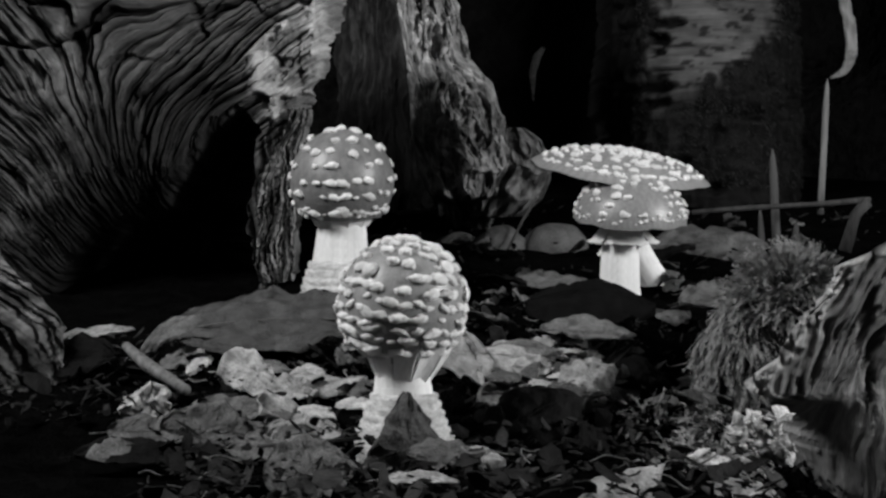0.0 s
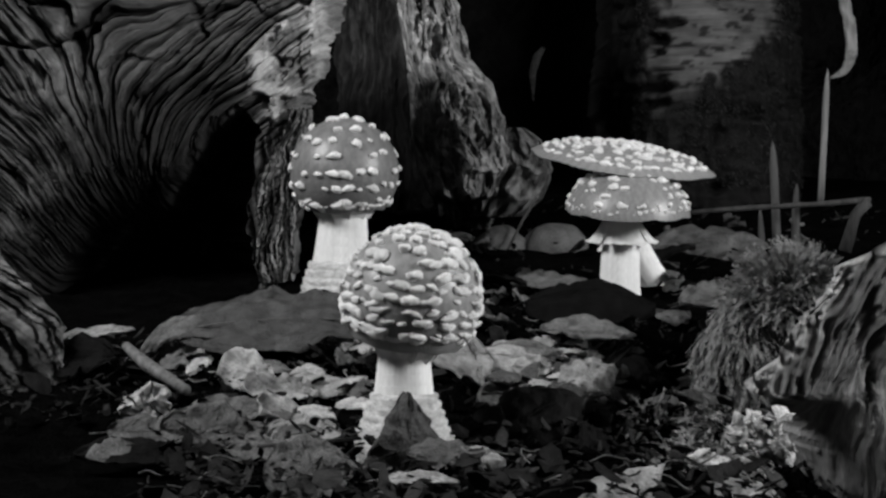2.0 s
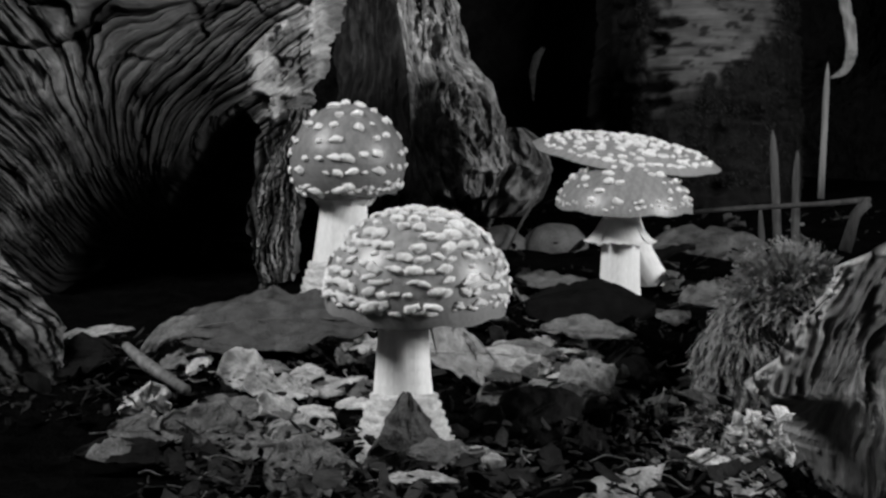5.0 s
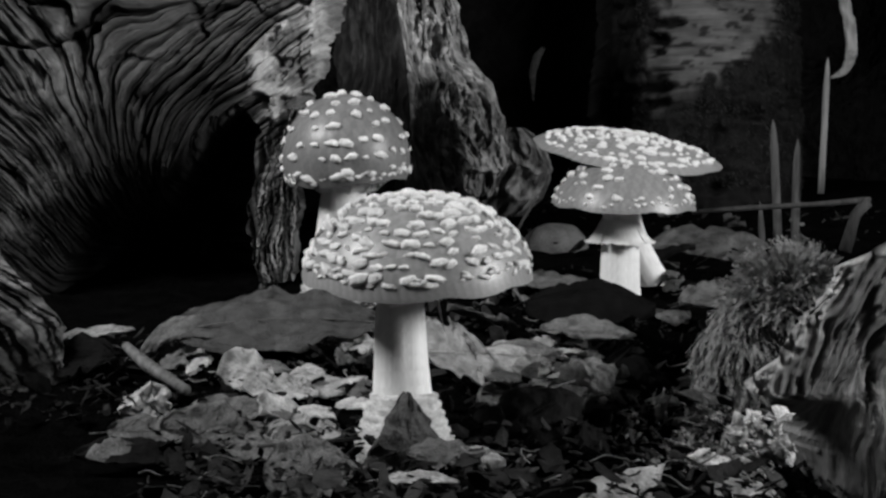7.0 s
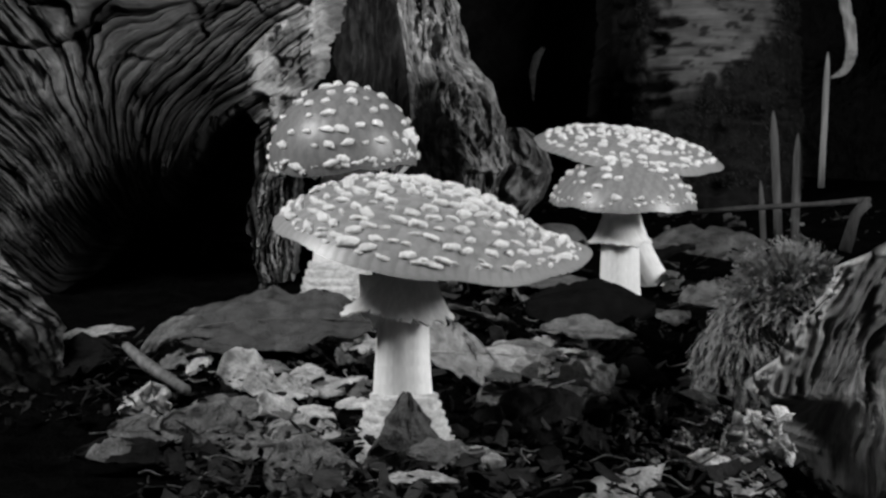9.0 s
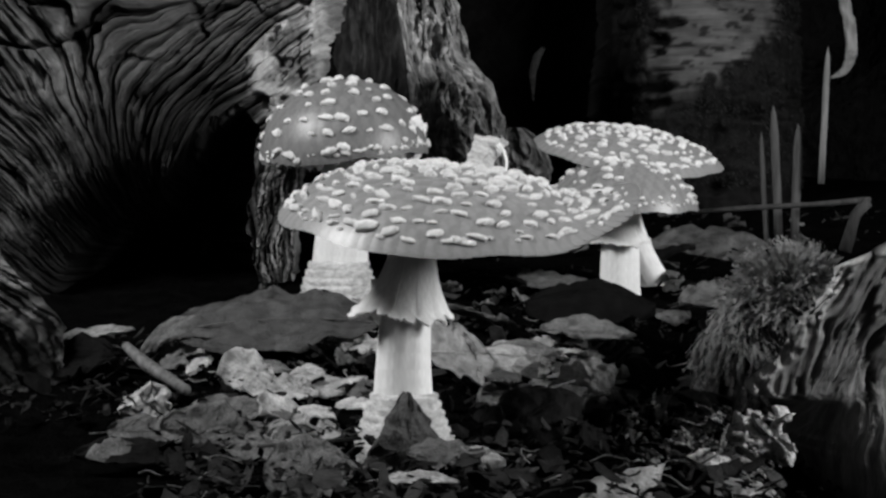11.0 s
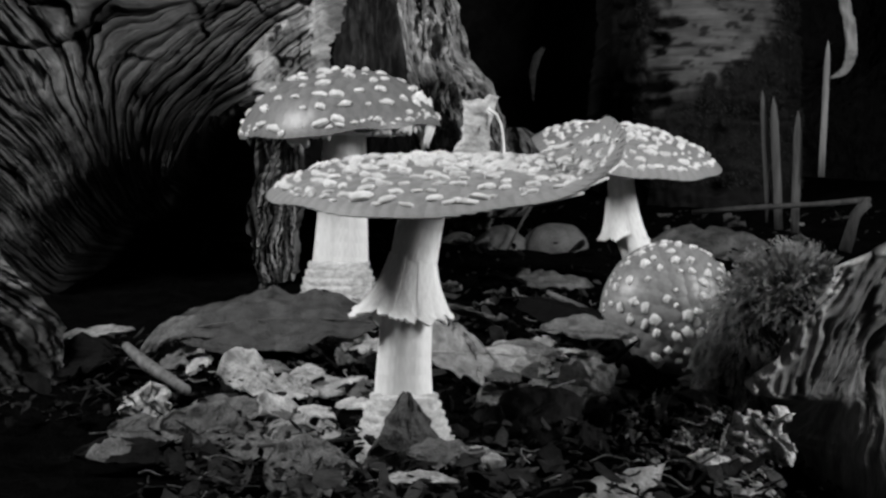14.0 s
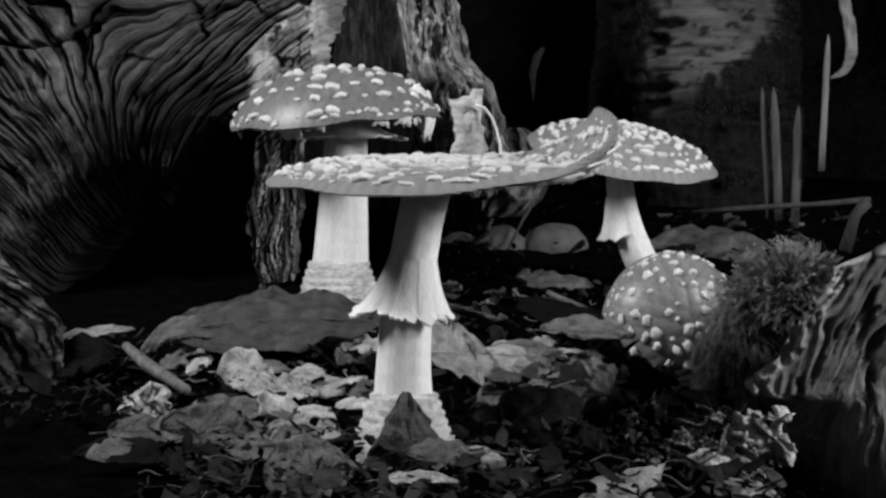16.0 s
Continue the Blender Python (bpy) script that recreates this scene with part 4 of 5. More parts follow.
mushroom("fly agaric with few pale warts growing beside the stump", (-0.0666, 0.7759, 0.0291),
         cap_states(0.7766, RISE, LEAN),
         [
          (0, (0.0000, 0.0003, 0.0043), (0.0014, 0.0019, 0.0278), (0.0029, 0.0050, 0.0712)),
          (3.5, (0.0000, 0.0003, 0.0043), (0.0022, 0.0025, 0.0350), (0.0043, 0.0056, 0.0802)),
          (6.5, (0.0000, 0.0003, 0.0043), (0.0022, 0.0030, 0.0423), (0.0043, 0.0062, 0.0892)),
          (9, (0.0000, 0.0003, 0.0043), (0.0022, 0.0032, 0.0459), (0.0036, 0.0070, 0.1001)),
          (11.5, (0.0000, 0.0003, 0.0043), (0.0022, 0.0035, 0.0495), (0.0036, 0.0074, 0.1055)),
          (13, (0.0000, 0.0003, 0.0043), (0.0025, 0.0037, 0.0531), (0.0036, 0.0078, 0.1109)),
          (16, (0.0000, 0.0003, 0.0043), (0.0029, 0.0040, 0.0567), (0.0051, 0.0085, 0.1217)),
         ],
         [0.000362 * k for k in (52, 50, 48.5, 47, 45.5, 44, 42.5, 41, 40, 39, 38, 38)],
         9, 5.0, 0.0031, 0.145, SKIN, 2,
         skirt=(0.024, 0.0150, 10, [(0, 0.0020, 0.0034, 0.0470, 160), (3.5, 0.0034, 0.0040, 0.0560, 158), (6.5, 0.0036, 0.0046, 0.0660, 150), (9, 0.0034, 0.0056, 0.0790, 138), (11.5, 0.0034, 0.0064, 0.0910, 124), (13, 0.0036, 0.0070, 0.1010, 100), (16, 0.0048, 0.0078, 0.1130, 60)], 0),
         bulb=ringed_bulb(0.025348, 0.018106, 0.023899, 5),
         torn=[("torn_flesh", "pale torn flesh", FLESH, s, phi, sink, wide, long, k) for k, (s, phi, sink, wide, long) in enumerate((
             (0.74, -0.25, 0.0010, 0.026, 0.020), (0.80, -0.02, 0.0008, 0.020, 0.018), (0.82, -0.50, 0.0010, 0.016, 0.014), (0.93, -0.10, 0.0030, 0.016, 0.016),
             (0.96, 0.25, 0.0030, 0.014, 0.012), (0.95, -0.35, 0.0020, 0.015, 0.015), (0.96, -0.75, 0.0025, 0.016, 0.009), (0.97, -1.05, 0.0030, 0.017, 0.007),
             (0.93, -1.95, 0.0035, 0.016, 0.011), (0.94, -1.70, 0.0035, 0.016, 0.007), (0.98, -2.90, 0.0030, 0.010, 0.007)))])

# the one that topples
RISE = [
    (0, 0.1238, 0.1076, 0.0507, 85.0),
    (1.5, 0.1226, 0.1114, 0.0520, 79.2),
    (3.5, 0.1203, 0.1145, 0.0552, 77.5),
    (6.5, 0.1191, 0.1171, 0.0580, 72.7),
    (9, 0.1187, 0.1183, 0.0594, 71.4),
    (12.5, 0.1203, 0.1177, 0.0602, 71.4),
]
LEAN = [
    (0, 2, 6, 1.3),
    (1.5, 2, 5, 1.3),
    (3.5, 2, 4, 1.3),
    (6.5, 2, 3, 1.3),
    (9, 2, 3, 1.3),
    (12.5, 4, 3, 1.3),
]
toppling = mushroom("fly agaric with crowded warts that topples over", (0.1162, 0.7957, 0.0258),
         cap_states(0.7965, RISE + [(13.0, *RISE[-1][1:3], RISE[-1][3] * 1.0, 78), (14.0, *RISE[-1][1:3], RISE[-1][3] * 1.02, 84), (16.0, *RISE[-1][1:3], RISE[-1][3] * 1.02, 86)], LEAN),
         [
          (0, (0.0000, 0.0000, 0.0000), (-0.0007, 0.0016, 0.0222), (0.0015, 0.0044, 0.0630)),
          (3.5, (0.0000, 0.0000, 0.0000), (-0.0004, 0.0021, 0.0296), (0.0022, 0.0051, 0.0722)),
          (9, (0.0000, 0.0000, 0.0000), (-0.0004, 0.0023, 0.0333), (0.0011, 0.0054, 0.0778)),
          (16, (0.0000, 0.0000, 0.0000), (-0.0004, 0.0023, 0.0333), (0.0011, 0.0054, 0.0778)),
         ],
         [0.000371 * k for k in (36, 35, 34.5, 34, 33, 32, 32, 32, 32)],
         8, 5.0, 0.0028, 0.135, SKIN_MID, 3,
         skirt=(0.018570, 0.011885, 4, [(0, 0.0022, 0.0037, 0.0522, 34), (1.5, 0.0015, 0.0037, 0.0522, 34), (3.5, 0.0004, 0.0037, 0.0526, 34), (7, 0.0000, 0.0037, 0.0526, 31), (9, 0.0000, 0.0037, 0.0534, 24), (16, 0.0000, 0.0037, 0.0534, 22)], 0), out_to=0.97, wide_warts=0.1, bare=(-1.40, 0.28, 0.3, 0.86))
AXIS = Vector((0.965, 0.262, 0.0))
FOOT = Matrix.Translation((0.1162, 0.7957, 0.0258))
MOVES.append((toppling, [(t, Matrix.Translation((0, -0.024 * slip, -0.010 * slip)) @ FOOT @ Matrix.Rotation(radians(a), 4, AXIS)) for t, a, slip in (
    (0.0, 0, 0), (12.5, 0, 0), (12.7, 5, 0), (12.8, 12, 0), (12.9, 24, 0), (13.0, 39, 0), (13.1, 52, 0.1), (13.2, 63, 0.25), (13.3, 71, 0.4), (13.5, 79, 0.7),
    (14.0, 85, 0.9), (16.0, 89, 1.0))]))

# the broad flat one behind it
RISE = [
    (0, 0.1231, 0.1236, 0.0612, 31.4),
    (1.5, 0.1240, 0.1272, 0.0618, 26.4),
    (3.5, 0.1259, 0.1301, 0.0632, 24.9),
    (6.5, 0.1270, 0.1328, 0.0634, 22.5),
    (9, 0.1283, 0.1356, 0.0646, 27.3),
    (12.5, 0.1286, 0.1372, 0.0657, 33.1),
    (14.5, 0.1272, 0.1376, 0.0662, 33.7),
    (16, 0.1255, 0.1387, 0.0676, 37.8),
]
LEAN = [
    (0, 7, 8, 1.6),
    (1.5, 7, 8, 1.6),
    (3.5, 7, 9, 1.6),
    (6.5, 7, 11, 1.6),
    (9, 7, 12, 1.6),
    (12.5, 7, 13, 1.6),
    (14.5, 8, 14, 1.6),
    (16, 9, 14, 1.6),
]
mushroom("broad flat fly agaric with dense warts and a curved stem", (0.1466, 0.8361, 0.0299),
         cap_states(0.8363, RISE, LEAN),
         [
          (0, (0.0000, 0.0000, 0.0000), (-0.0292, 0.0029, 0.0420), (-0.0246, 0.0059, 0.0840)),
          (3.5, (0.0000, 0.0000, 0.0000), (-0.0292, 0.0031, 0.0440), (-0.0234, 0.0064, 0.0918)),
          (9, (0.0000, 0.0000, 0.0000), (-0.0292, 0.0032, 0.0459), (-0.0226, 0.0068, 0.0973)),
          (12.5, (0.0000, 0.0000, 0.0000), (-0.0292, 0.0032, 0.0459), (-0.0226, 0.0069, 0.0988)),
          (16, (0.0000, 0.0000, 0.0000), (-0.0304, 0.0033, 0.0478), (-0.0242, 0.0070, 0.1004)),
         ],
         [0.000390 * k for k in (30, 29, 28, 27, 26, 25, 24, 23, 23, 23)],
         8, 5.0, 0.0029, 0.118, SKIN_PALE, 4,
         skirt=(0.029638, 0.008969, 4, [(0, -0.0234, 0.0036, 0.0517, 10), (9, -0.0238, 0.0043, 0.0615, 9), (16, -0.0246, 0.0044, 0.0622, 8)], -3), gill_drop=0.07, out_to=0.92)


# ---- litter ----
def leaf_mesh(name, length, width, bend, cup, mat, shape=0, seed=0, thick=0.0004, rough=1.0, torn=0.0, fine=True):
    """A dead leaf along x: outline by shape (0 oval, 1 lobed, 2 pointed), bent, cupped, crumpled, with raised veins and torn ends."""
    rnd = random.Random(seed)
    nu, nv = (45, 23) if fine else (15, 7)
    verts, faces = [], []
    off = rnd.uniform(0, 50)
    for side in (0, 1):
        for i in range(nu):
            u = i / (nu - 1)
            if shape == 0:
                w = math.sin(math.pi * u ** 0.85) ** 0.7
            elif shape == 1:
                w = math.sin(math.pi * u ** 0.8) ** 0.6 * (0.94 + 0.06 * math.cos(u * 17 + off))
            else:
                w = max(0.0, 1 - u) ** 0.75 * min(1, u * 8 + 0.15)
            w = max(w, 0.03)
            for j in range(nv):
                v = j / (nv - 1) * 2 - 1
                edge = abs(v) ** 3
                cut = 1 - torn * (0.35 + 0.65 * abs(noise.noise((v * 2.2 + off, 4.0, 2.0))) * 2 + 0.4 * noise.noise((v * 8 + off, 1.0, 6.0)))
                x, y = (u - 0.5) * length * (cut if u > 0.5 else 1), v * w * width / 2
                y *= 1 + 0.3 * rough * noise.noise((u * 5 + off, v * 1.2, 1.0)) + 0.07 * noise.noise((u * 14 + off, v * 2, 9.0)) + 0.05 * edge * noise.noise((u * 34 + off, v, 2.0))
                y *= 1 - torn * edge * max(0.0, noise.noise((u * 7 + off, math.copysign(3.0, v), 8.0))) * 1.3
                z = bend * length * (0.25 - (u - 0.5) ** 2) * 2 + cup * width * (v * v) * 0.5
                z += rough * (0.11 * width * noise.noise((u * 3 + off, v * 1.8, 3.0)) + 0.05 * width * noise.noise((u * 8 + off, v * 5, 7.0)) + 0.018 * width * noise.noise((u * 20 + off, v * 12, 5.0)))
                z += 0.10 * width * edge * noise.noise((u * 6 + off, v * 3, 11.0))
                z -= 0.02 * width * math.exp(-(v * 4) ** 2)
                if fine:
                    z += 0.007 * width * abs(math.sin((u * 1.1 - 0.32 * abs(v)) * 24)) ** 0.5 * (1 - edge)
                verts.append((x, y, z - side * thick))
    for i in range(nu - 1):
        for j in range(nv - 1):
            a = i * nv + j
            faces.append((a, a + nv, a + nv + 1, a + 1))
            b = a + nu * nv
            faces.append((b, b + 1, b + nv + 1, b + nv))
    ring = [j for j in range(nv)] + [i * nv + nv - 1 for i in range(1, nu)] + [(nu - 1) * nv + j for j in range(nv - 2, -1, -1)] + [i * nv for i in range(nu - 2, 0, -1)]
    for a, b in zip(ring, ring[1:] + ring[:1]):
        faces.append((a, b, b + nu * nv, a + nu * nv))
    me = bpy.data.meshes.new(name)
    me.from_pydata(verts, [], faces)
    me.materials.append(mat)
    me.shade_smooth()
    return me


def leaf(label, place, size, turn, bend=0.15, cup=0.2, mat=None, shape=0, seed=0, rough=0.8, torn=0.4):
    ob = new("fallen_leaf", leaf_mesh("fallen_leaf", size[0], size[1], bend, cup, mat or LEAF, shape, seed, 0.0004, rough, torn))
    ob.matrix_world = Matrix.Translation(place) @ pose(0, 0, 0, *turn)
    ends = (-0.12, 0.0, 0.15, 0.3, 0.5, 0.62) if torn else (-0.12, 0.0, 0.15, 0.3, 0.5, 0.7, 0.85, 0.97)
    spine = [((u - 0.5) * size[0], 0.0, bend * size[0] * (0.25 - (u - 0.5) ** 2) * 2 + 0.0001) for u in ends]
    thin = 0.010 * size[1]
    part("midrib", tube(spine, [thin * (1.1 - 0.9 * k / len(ends)) for k in range(len(ends))], 6, 0.1, seed), mat or LEAF, ob)
    return tagged(ob, label, "leaf", "fallen leaves")


leaf("large wrinkled dead leaf arched over the litter", (-0.0870, 0.6350, 0.0290), (0.108, 0.058), (26, -2, 2), 0.10, 0.05, LEAF, 0, 1, 1.3, 0.0)
leaf("wrinkled end of a dead leaf humped over a hollow", (-0.1380, 0.6120, 0.0290), (0.036, 0.016), (34, -30, 8), 0.25, -0.3, LEAF, 0, 45, 1.0, 0.0)
leaf("thin leaf scrap bridging the hollow", (-0.1070, 0.5949, 0.0208), (0.05, 0.008), (30, 12, -14), 0.1, 0.3, LEAF, 0, 46)
dark_leaf = leaf("dark wet leaf lying curled on the litter", (0.0848, 0.6962, 0.0353), (0.075, 0.05), (20, 0, -4), 0.22, -0.3, LEAF_DARK, 0, 2, 0.8, 0.0)
leaf("flat dead leaf with a torn edge", (0.0800, 0.6552, 0.0224), (0.055, 0.035), (14, 4, -6), 0.05, 0.15, LEAF_MID, 0, 3, 0.3, 0.4)
leaf("pale dead leaf folded along its rib", (0.0365, 0.5948, 0.0197), (0.044, 0.04), (28, 6, 10), 0.04, -0.35, LEAF_PALE, 0, 4, 0.25, 0.6)
leaf("pale leaf standing behind the mushroom foot", (0.0084, 0.5800, 0.0231), (0.044, 0.05), (34, 8, 30), 0.05, 0.1, LEAF_PALE, 0, 5, 0.3, 0.6)
leaf("curled hairy leaf on edge", (0.0705, 0.5544, 0.0156), (0.030, 0.030), (62, -30, 30), 0.5, -0.9, LEAF_PALE, 0, 6, 1.6, 0.3)
domed = leaf("dark domed leaf with a pale rim", (0.0413, 0.5136, 0.0051), (0.050, 0.040), (44, -18, 30), 0.5, -0.8, LEAF_DARK, 0, 7, 1.0, 0.0)
edge = tube([(0.0581, 0.53, 0.0196), (0.0430, 0.525, 0.0160), (0.0315, 0.515, 0.0090), (0.0266, 0.505, 0.0008), (0.0280, 0.498, -0.0060)], [0.0004, 0.0007, 0.0008, 0.0009, 0.0005], 7, 0.1, 3)
edge.transform(domed.matrix_world.inverted())
part("curled_edge", edge, LEAF_MID, domed, "grey curled edge")
leaf("dark pointed leaf tip standing in the litter", (0.0770, 0.5600, 0.0215), (0.036, 0.010), (50, -38, 6), 0.05, 0.3, LEAF_DARK, 2, 47, 0.6, 0.0)
leaf("brown leaf folded over the crumbs", (0.0541, 0.5341, 0.0109), (0.03, 0.022), (30, -14, 30), 0.3, -0.5, LEAF, 0, 31)
leaf("dark torn leaf behind the curled one", (0.0918, 0.5744, 0.0140), (0.04, 0.026), (50, 10, -14), 0.3, -0.6, LEAF_DARK, 1, 32)
leaf("pale broken leaf piece", (0.0445, 0.5796, 0.0172), (0.022, 0.013), (62, 0, -2), 0.02, 0.1, LEAF_PALE, 0, 33, 0.5, 0.6)
leaf("grey leaf lying over a pale one", (0.0428, 0.6050, 0.0220), (0.040, 0.02), (26, 4, 2), 0.1, -0.3, LEAF_MID, 0, 34, 0.5, 0.5)
leaf("pale leaf under the fallen crumbs", (0.1054, 0.4681, -0.0008), (0.022, 0.011), (40, 8, 8), 0.2, -0.5, LEAF_PALE, 0, 35)
leaf("broad grey leaf pressed on the soil", (-0.1120, 0.5132, -0.0004), (0.062, 0.024), (24, 2, 4), 0.05, 0.1, LEAF_MID, 1, 36)
leaf("grey leaf pressed under a chip", (-0.0954, 0.5286, 0.0044), (0.046, 0.022), (26, -3, -8), 0.08, 0.15, LEAF_MID, 0, 37)
leaf("small pale crumpled leaf", (-0.0686, 0.5540, 0.0097), (0.026, 0.016), (40, 8, 10), 0.1, 0.4, LEAF_PALE, 1, 38)
leaf("pale leaf piece beside the mushroom", (-0.0649, 0.5794, 0.0145), (0.020, 0.014), (44, -8, -12), 0.15, -0.4, LEAF_PALE, 1, 39)
leaf("pale folded leaf piece", (-0.0822, 0.5492, 0.0119), (0.022, 0.016), (48, 14, 34), 0.1, 0.3, LEAF_PALE, 1, 40)
leaf("grey leaf below the chip", (-0.0714, 0.4831, -0.0010), (0.034, 0.018), (28, 2, -10), 0.05, 0.1, LEAF_MID, 1, 41)
leaf("mottled grey leaf by the mushroom foot", (0.0013, 0.4585, 0.0049), (0.030, 0.016), (34, 4, 8), 0.1, -0.2, LEAF_MID, 1, 42)
leaf("dark leaf under the moss strands", (0.0621, 0.4782, 0.0001), (0.030, 0.022), (34, 12, 50), 0.1, 0.4, LEAF_DARK, 0, 43)
leaf("pointed brown leaf propped against the mushroom foot", (-0.0132, 0.4678, 0.0089), (0.034, 0.046), (62, -88, 62), 0.08, -0.12, LEAF, 2, 8, 0.4, 0.0)
leaf("narrow pale leaf lying flat", (-0.1744, 0.6155, 0.0280), (0.04, 0.014), (18, -8, 6), 0.05, 0.2, LEAF_PALE, 0, 9)
leaf("crumpled pale leaf on the soil", (-0.0940, 0.5793, 0.0131), (0.03, 0.026), (45, 10, 20), 0.1, 0.3, LEAF_PALE, 1, 10)
leaf("long pale leaf lying flat", (-0.0545, 0.5641, 0.0107), (0.048, 0.02), (22, 2, -4), 0.1, -0.2, LEAF_PALE, 0, 11)
leaf("flat leaf in front of the others", (-0.0566, 0.5034, 0.0018), (0.037, 0.02), (40, 0, -3), 0.05, 0.1, LEAF_PALE, 0, 12)
leaf("long brown leaf on the dark soil", (-0.1201, 0.4731, -0.0014), (0.05, 0.018), (26, 3, 4), 0.1, 0.2, LEAF_DARK, 0, 13)
leaf("brown leaf lying flat on the soil", (-0.0484, 0.4480, -0.0008), (0.038, 0.034), (40, 0, 12), 0.05, 0.1, LEAF_MID, 1, 14)
leaf("rolled pale leaf on crumbs", (0.0663, 0.4378, -0.0032), (0.040, 0.024), (44, -20, 28), 0.1, -1.1, LEAF_PALE, 0, 15, 0.3, 0.0)
leaf("pale leaf by the log", (0.1136, 0.4427, -0.0058), (0.026, 0.018), (30, 8, -20), 0.1, -0.5, LEAF_PALE, 0, 16)
leaf("grey leaf beside the moss", (0.1642, 0.7360, 0.0318), (0.045, 0.03), (24, -6, 14), 0.1, 0.2, LEAF_MID, 0, 17, 0.5)
leaf("broad grey leaf beyond the mushrooms", (0.2099, 0.9578, 0.0490), (0.105, 0.06), (35, -2, -3), 0.12, -0.25, LEAF_MID, 0, 18)
leaf("pale leaf under the mushrooms", (0.0747, 0.7964, 0.0358), (0.056, 0.03), (16, 4, -4), 0.05, 0.1, LEAF_MID, 0, 19, 0.5)
leaf("thin pale leaf fragment", (-0.0080, 0.4331, 0.0002), (0.032, 0.007), (25, 0, -6), 0.1, 0.1, LEAF_PALE, 0, 20)
leaf("pale leaf tip by the mushroom foot", (0.0145, 0.4653, 0.0019), (0.020, 0.011), (40, 6, -14), 0.2, -0.7, LEAF_PALE, 0, 21, 0.4, 0.0)
leaf("crumpled leaf with a pale edge", (-0.0699, 0.5237, 0.0055), (0.032, 0.022), (30, 10, 60), 0.1, 0.3, LEAF_PALE, 1, 22)
leaf("brown leaf among crumbs", (-0.0933, 0.5034, 0.0025), (0.05, 0.03), (26, 4, 10), 0.06, 0.15, LEAF_MID, 1, 23)
leaf("brown leaf at the foot of the root", (-0.1766, 0.5948, 0.0188), (0.045, 0.026), (45, -5, -8), 0.1, 0.1, LEAF_DARK, 0, 24)
leaf("pale leaf behind the large one", (-0.0421, 0.6250, 0.0208), (0.03, 0.018), (25, 12, -20), 0.05, 0.1, LEAF_PALE, 0, 25)


# the fallen cap presses the wet leaf down and bares an added stick, for the leaf's pale edge
AT = dark_leaf.matrix_world.copy()
PRESSED = Matrix.Translation((-0.006, 0.002, -0.013)) @ Matrix.Translation(AT.translation) @ Matrix.Rotation(radians(24), 4, "Y") @ Matrix.Translation(-AT.translation) @ AT @ pose(0, 0, 0, -14, 0, 0)
MOVES.append((dark_leaf, [(0.0, AT), (13.05, AT), (13.2, AT.lerp(PRESSED, 0.6)), (13.4, PRESSED), (16.0, PRESSED)]))


def scatter_leaves():
    rnd = random.Random(77)
    kinds = [leaf_mesh("fallen_leaf", rnd.uniform(0.016, 0.036), rnd.uniform(0.010, 0.02), rnd.uniform(-0.1, 0.25), rnd.uniform(-0.5, 0.5), m, k % 3, 100 + k, 0.0004, 1.6, 0.4 * (k % 2), False)
             for k, m in enumerate([LEAF, LEAF_DARK, LEAF, LEAF_DARK, LEAF_MID, LEAF, LEAF_DARK, LEAF, LEAF_DARK, LEAF_MID])]
    for k in range(290):
        y = 0.56 + 0.65 * rnd.random() ** 1.3
        x = rnd.uniform(-0.42, 0.40) * y
        if y > 0.88 and rnd.random() < 0.6 or x < -0.14 and y < 0.68 or x < -0.07 and y > 0.62 or x < -0.03 and y > 0.62 and rnd.random() < 0.75 or rnd.random() < 0.2:
            continue
        m = Matrix.Translation((x, y, float(ground_height(np.array(x), np.array(y))) + rnd.uniform(0.0, 0.009)))
        ob = new("fallen_leaf", rnd.choice(kinds))
        ob.matrix_world = m @ pose(0, 0, 0, rnd.gauss(6, 16), rnd.gauss(0, 16), rnd.uniform(0, 360))
        tagged(ob, "small dead leaf lying in the litter", "leaf", "small fallen leaves")


def leaf_shards():
    """Broken flat pieces of leaf between the whole ones, on both sides of the tallest mushroom."""
    rnd = random.Random(33)
    kinds = [leaf_mesh("leaf_shard", rnd.uniform(0.014, 0.028), rnd.uniform(0.008, 0.014), rnd.uniform(-0.05, 0.2), rnd.uniform(-0.4, 0.4), m, 0, 200 + k, 0.0004, 0.5, 0.65)
             for k, m in enumerate([LEAF_PALE, LEAF_MID, LEAF_PALE, LEAF_MID, LEAF, LEAF_MID, LEAF_PALE])]
    for k in range(46):
        if k % 3 == 0:
            x, y = rnd.uniform(-0.13, -0.03), rnd.uniform(0.47, 0.61)
        else:
            x, y = rnd.uniform(0.015, 0.10), rnd.uniform(0.53, 0.66)
        ob = new("leaf_shard", rnd.choice(kinds))
        ob.matrix_world = Matrix.Translation((x, y, float(ground_height(np.array(x), np.array(y))) + rnd.uniform(0.001, 0.008))) @ pose(0, 0, 0, rnd.gauss(20, 14), rnd.gauss(0, 14), rnd.gauss(0, 50))
        tagged(ob, "broken piece of a dead leaf in the litter", "leaf", "leaf pieces")


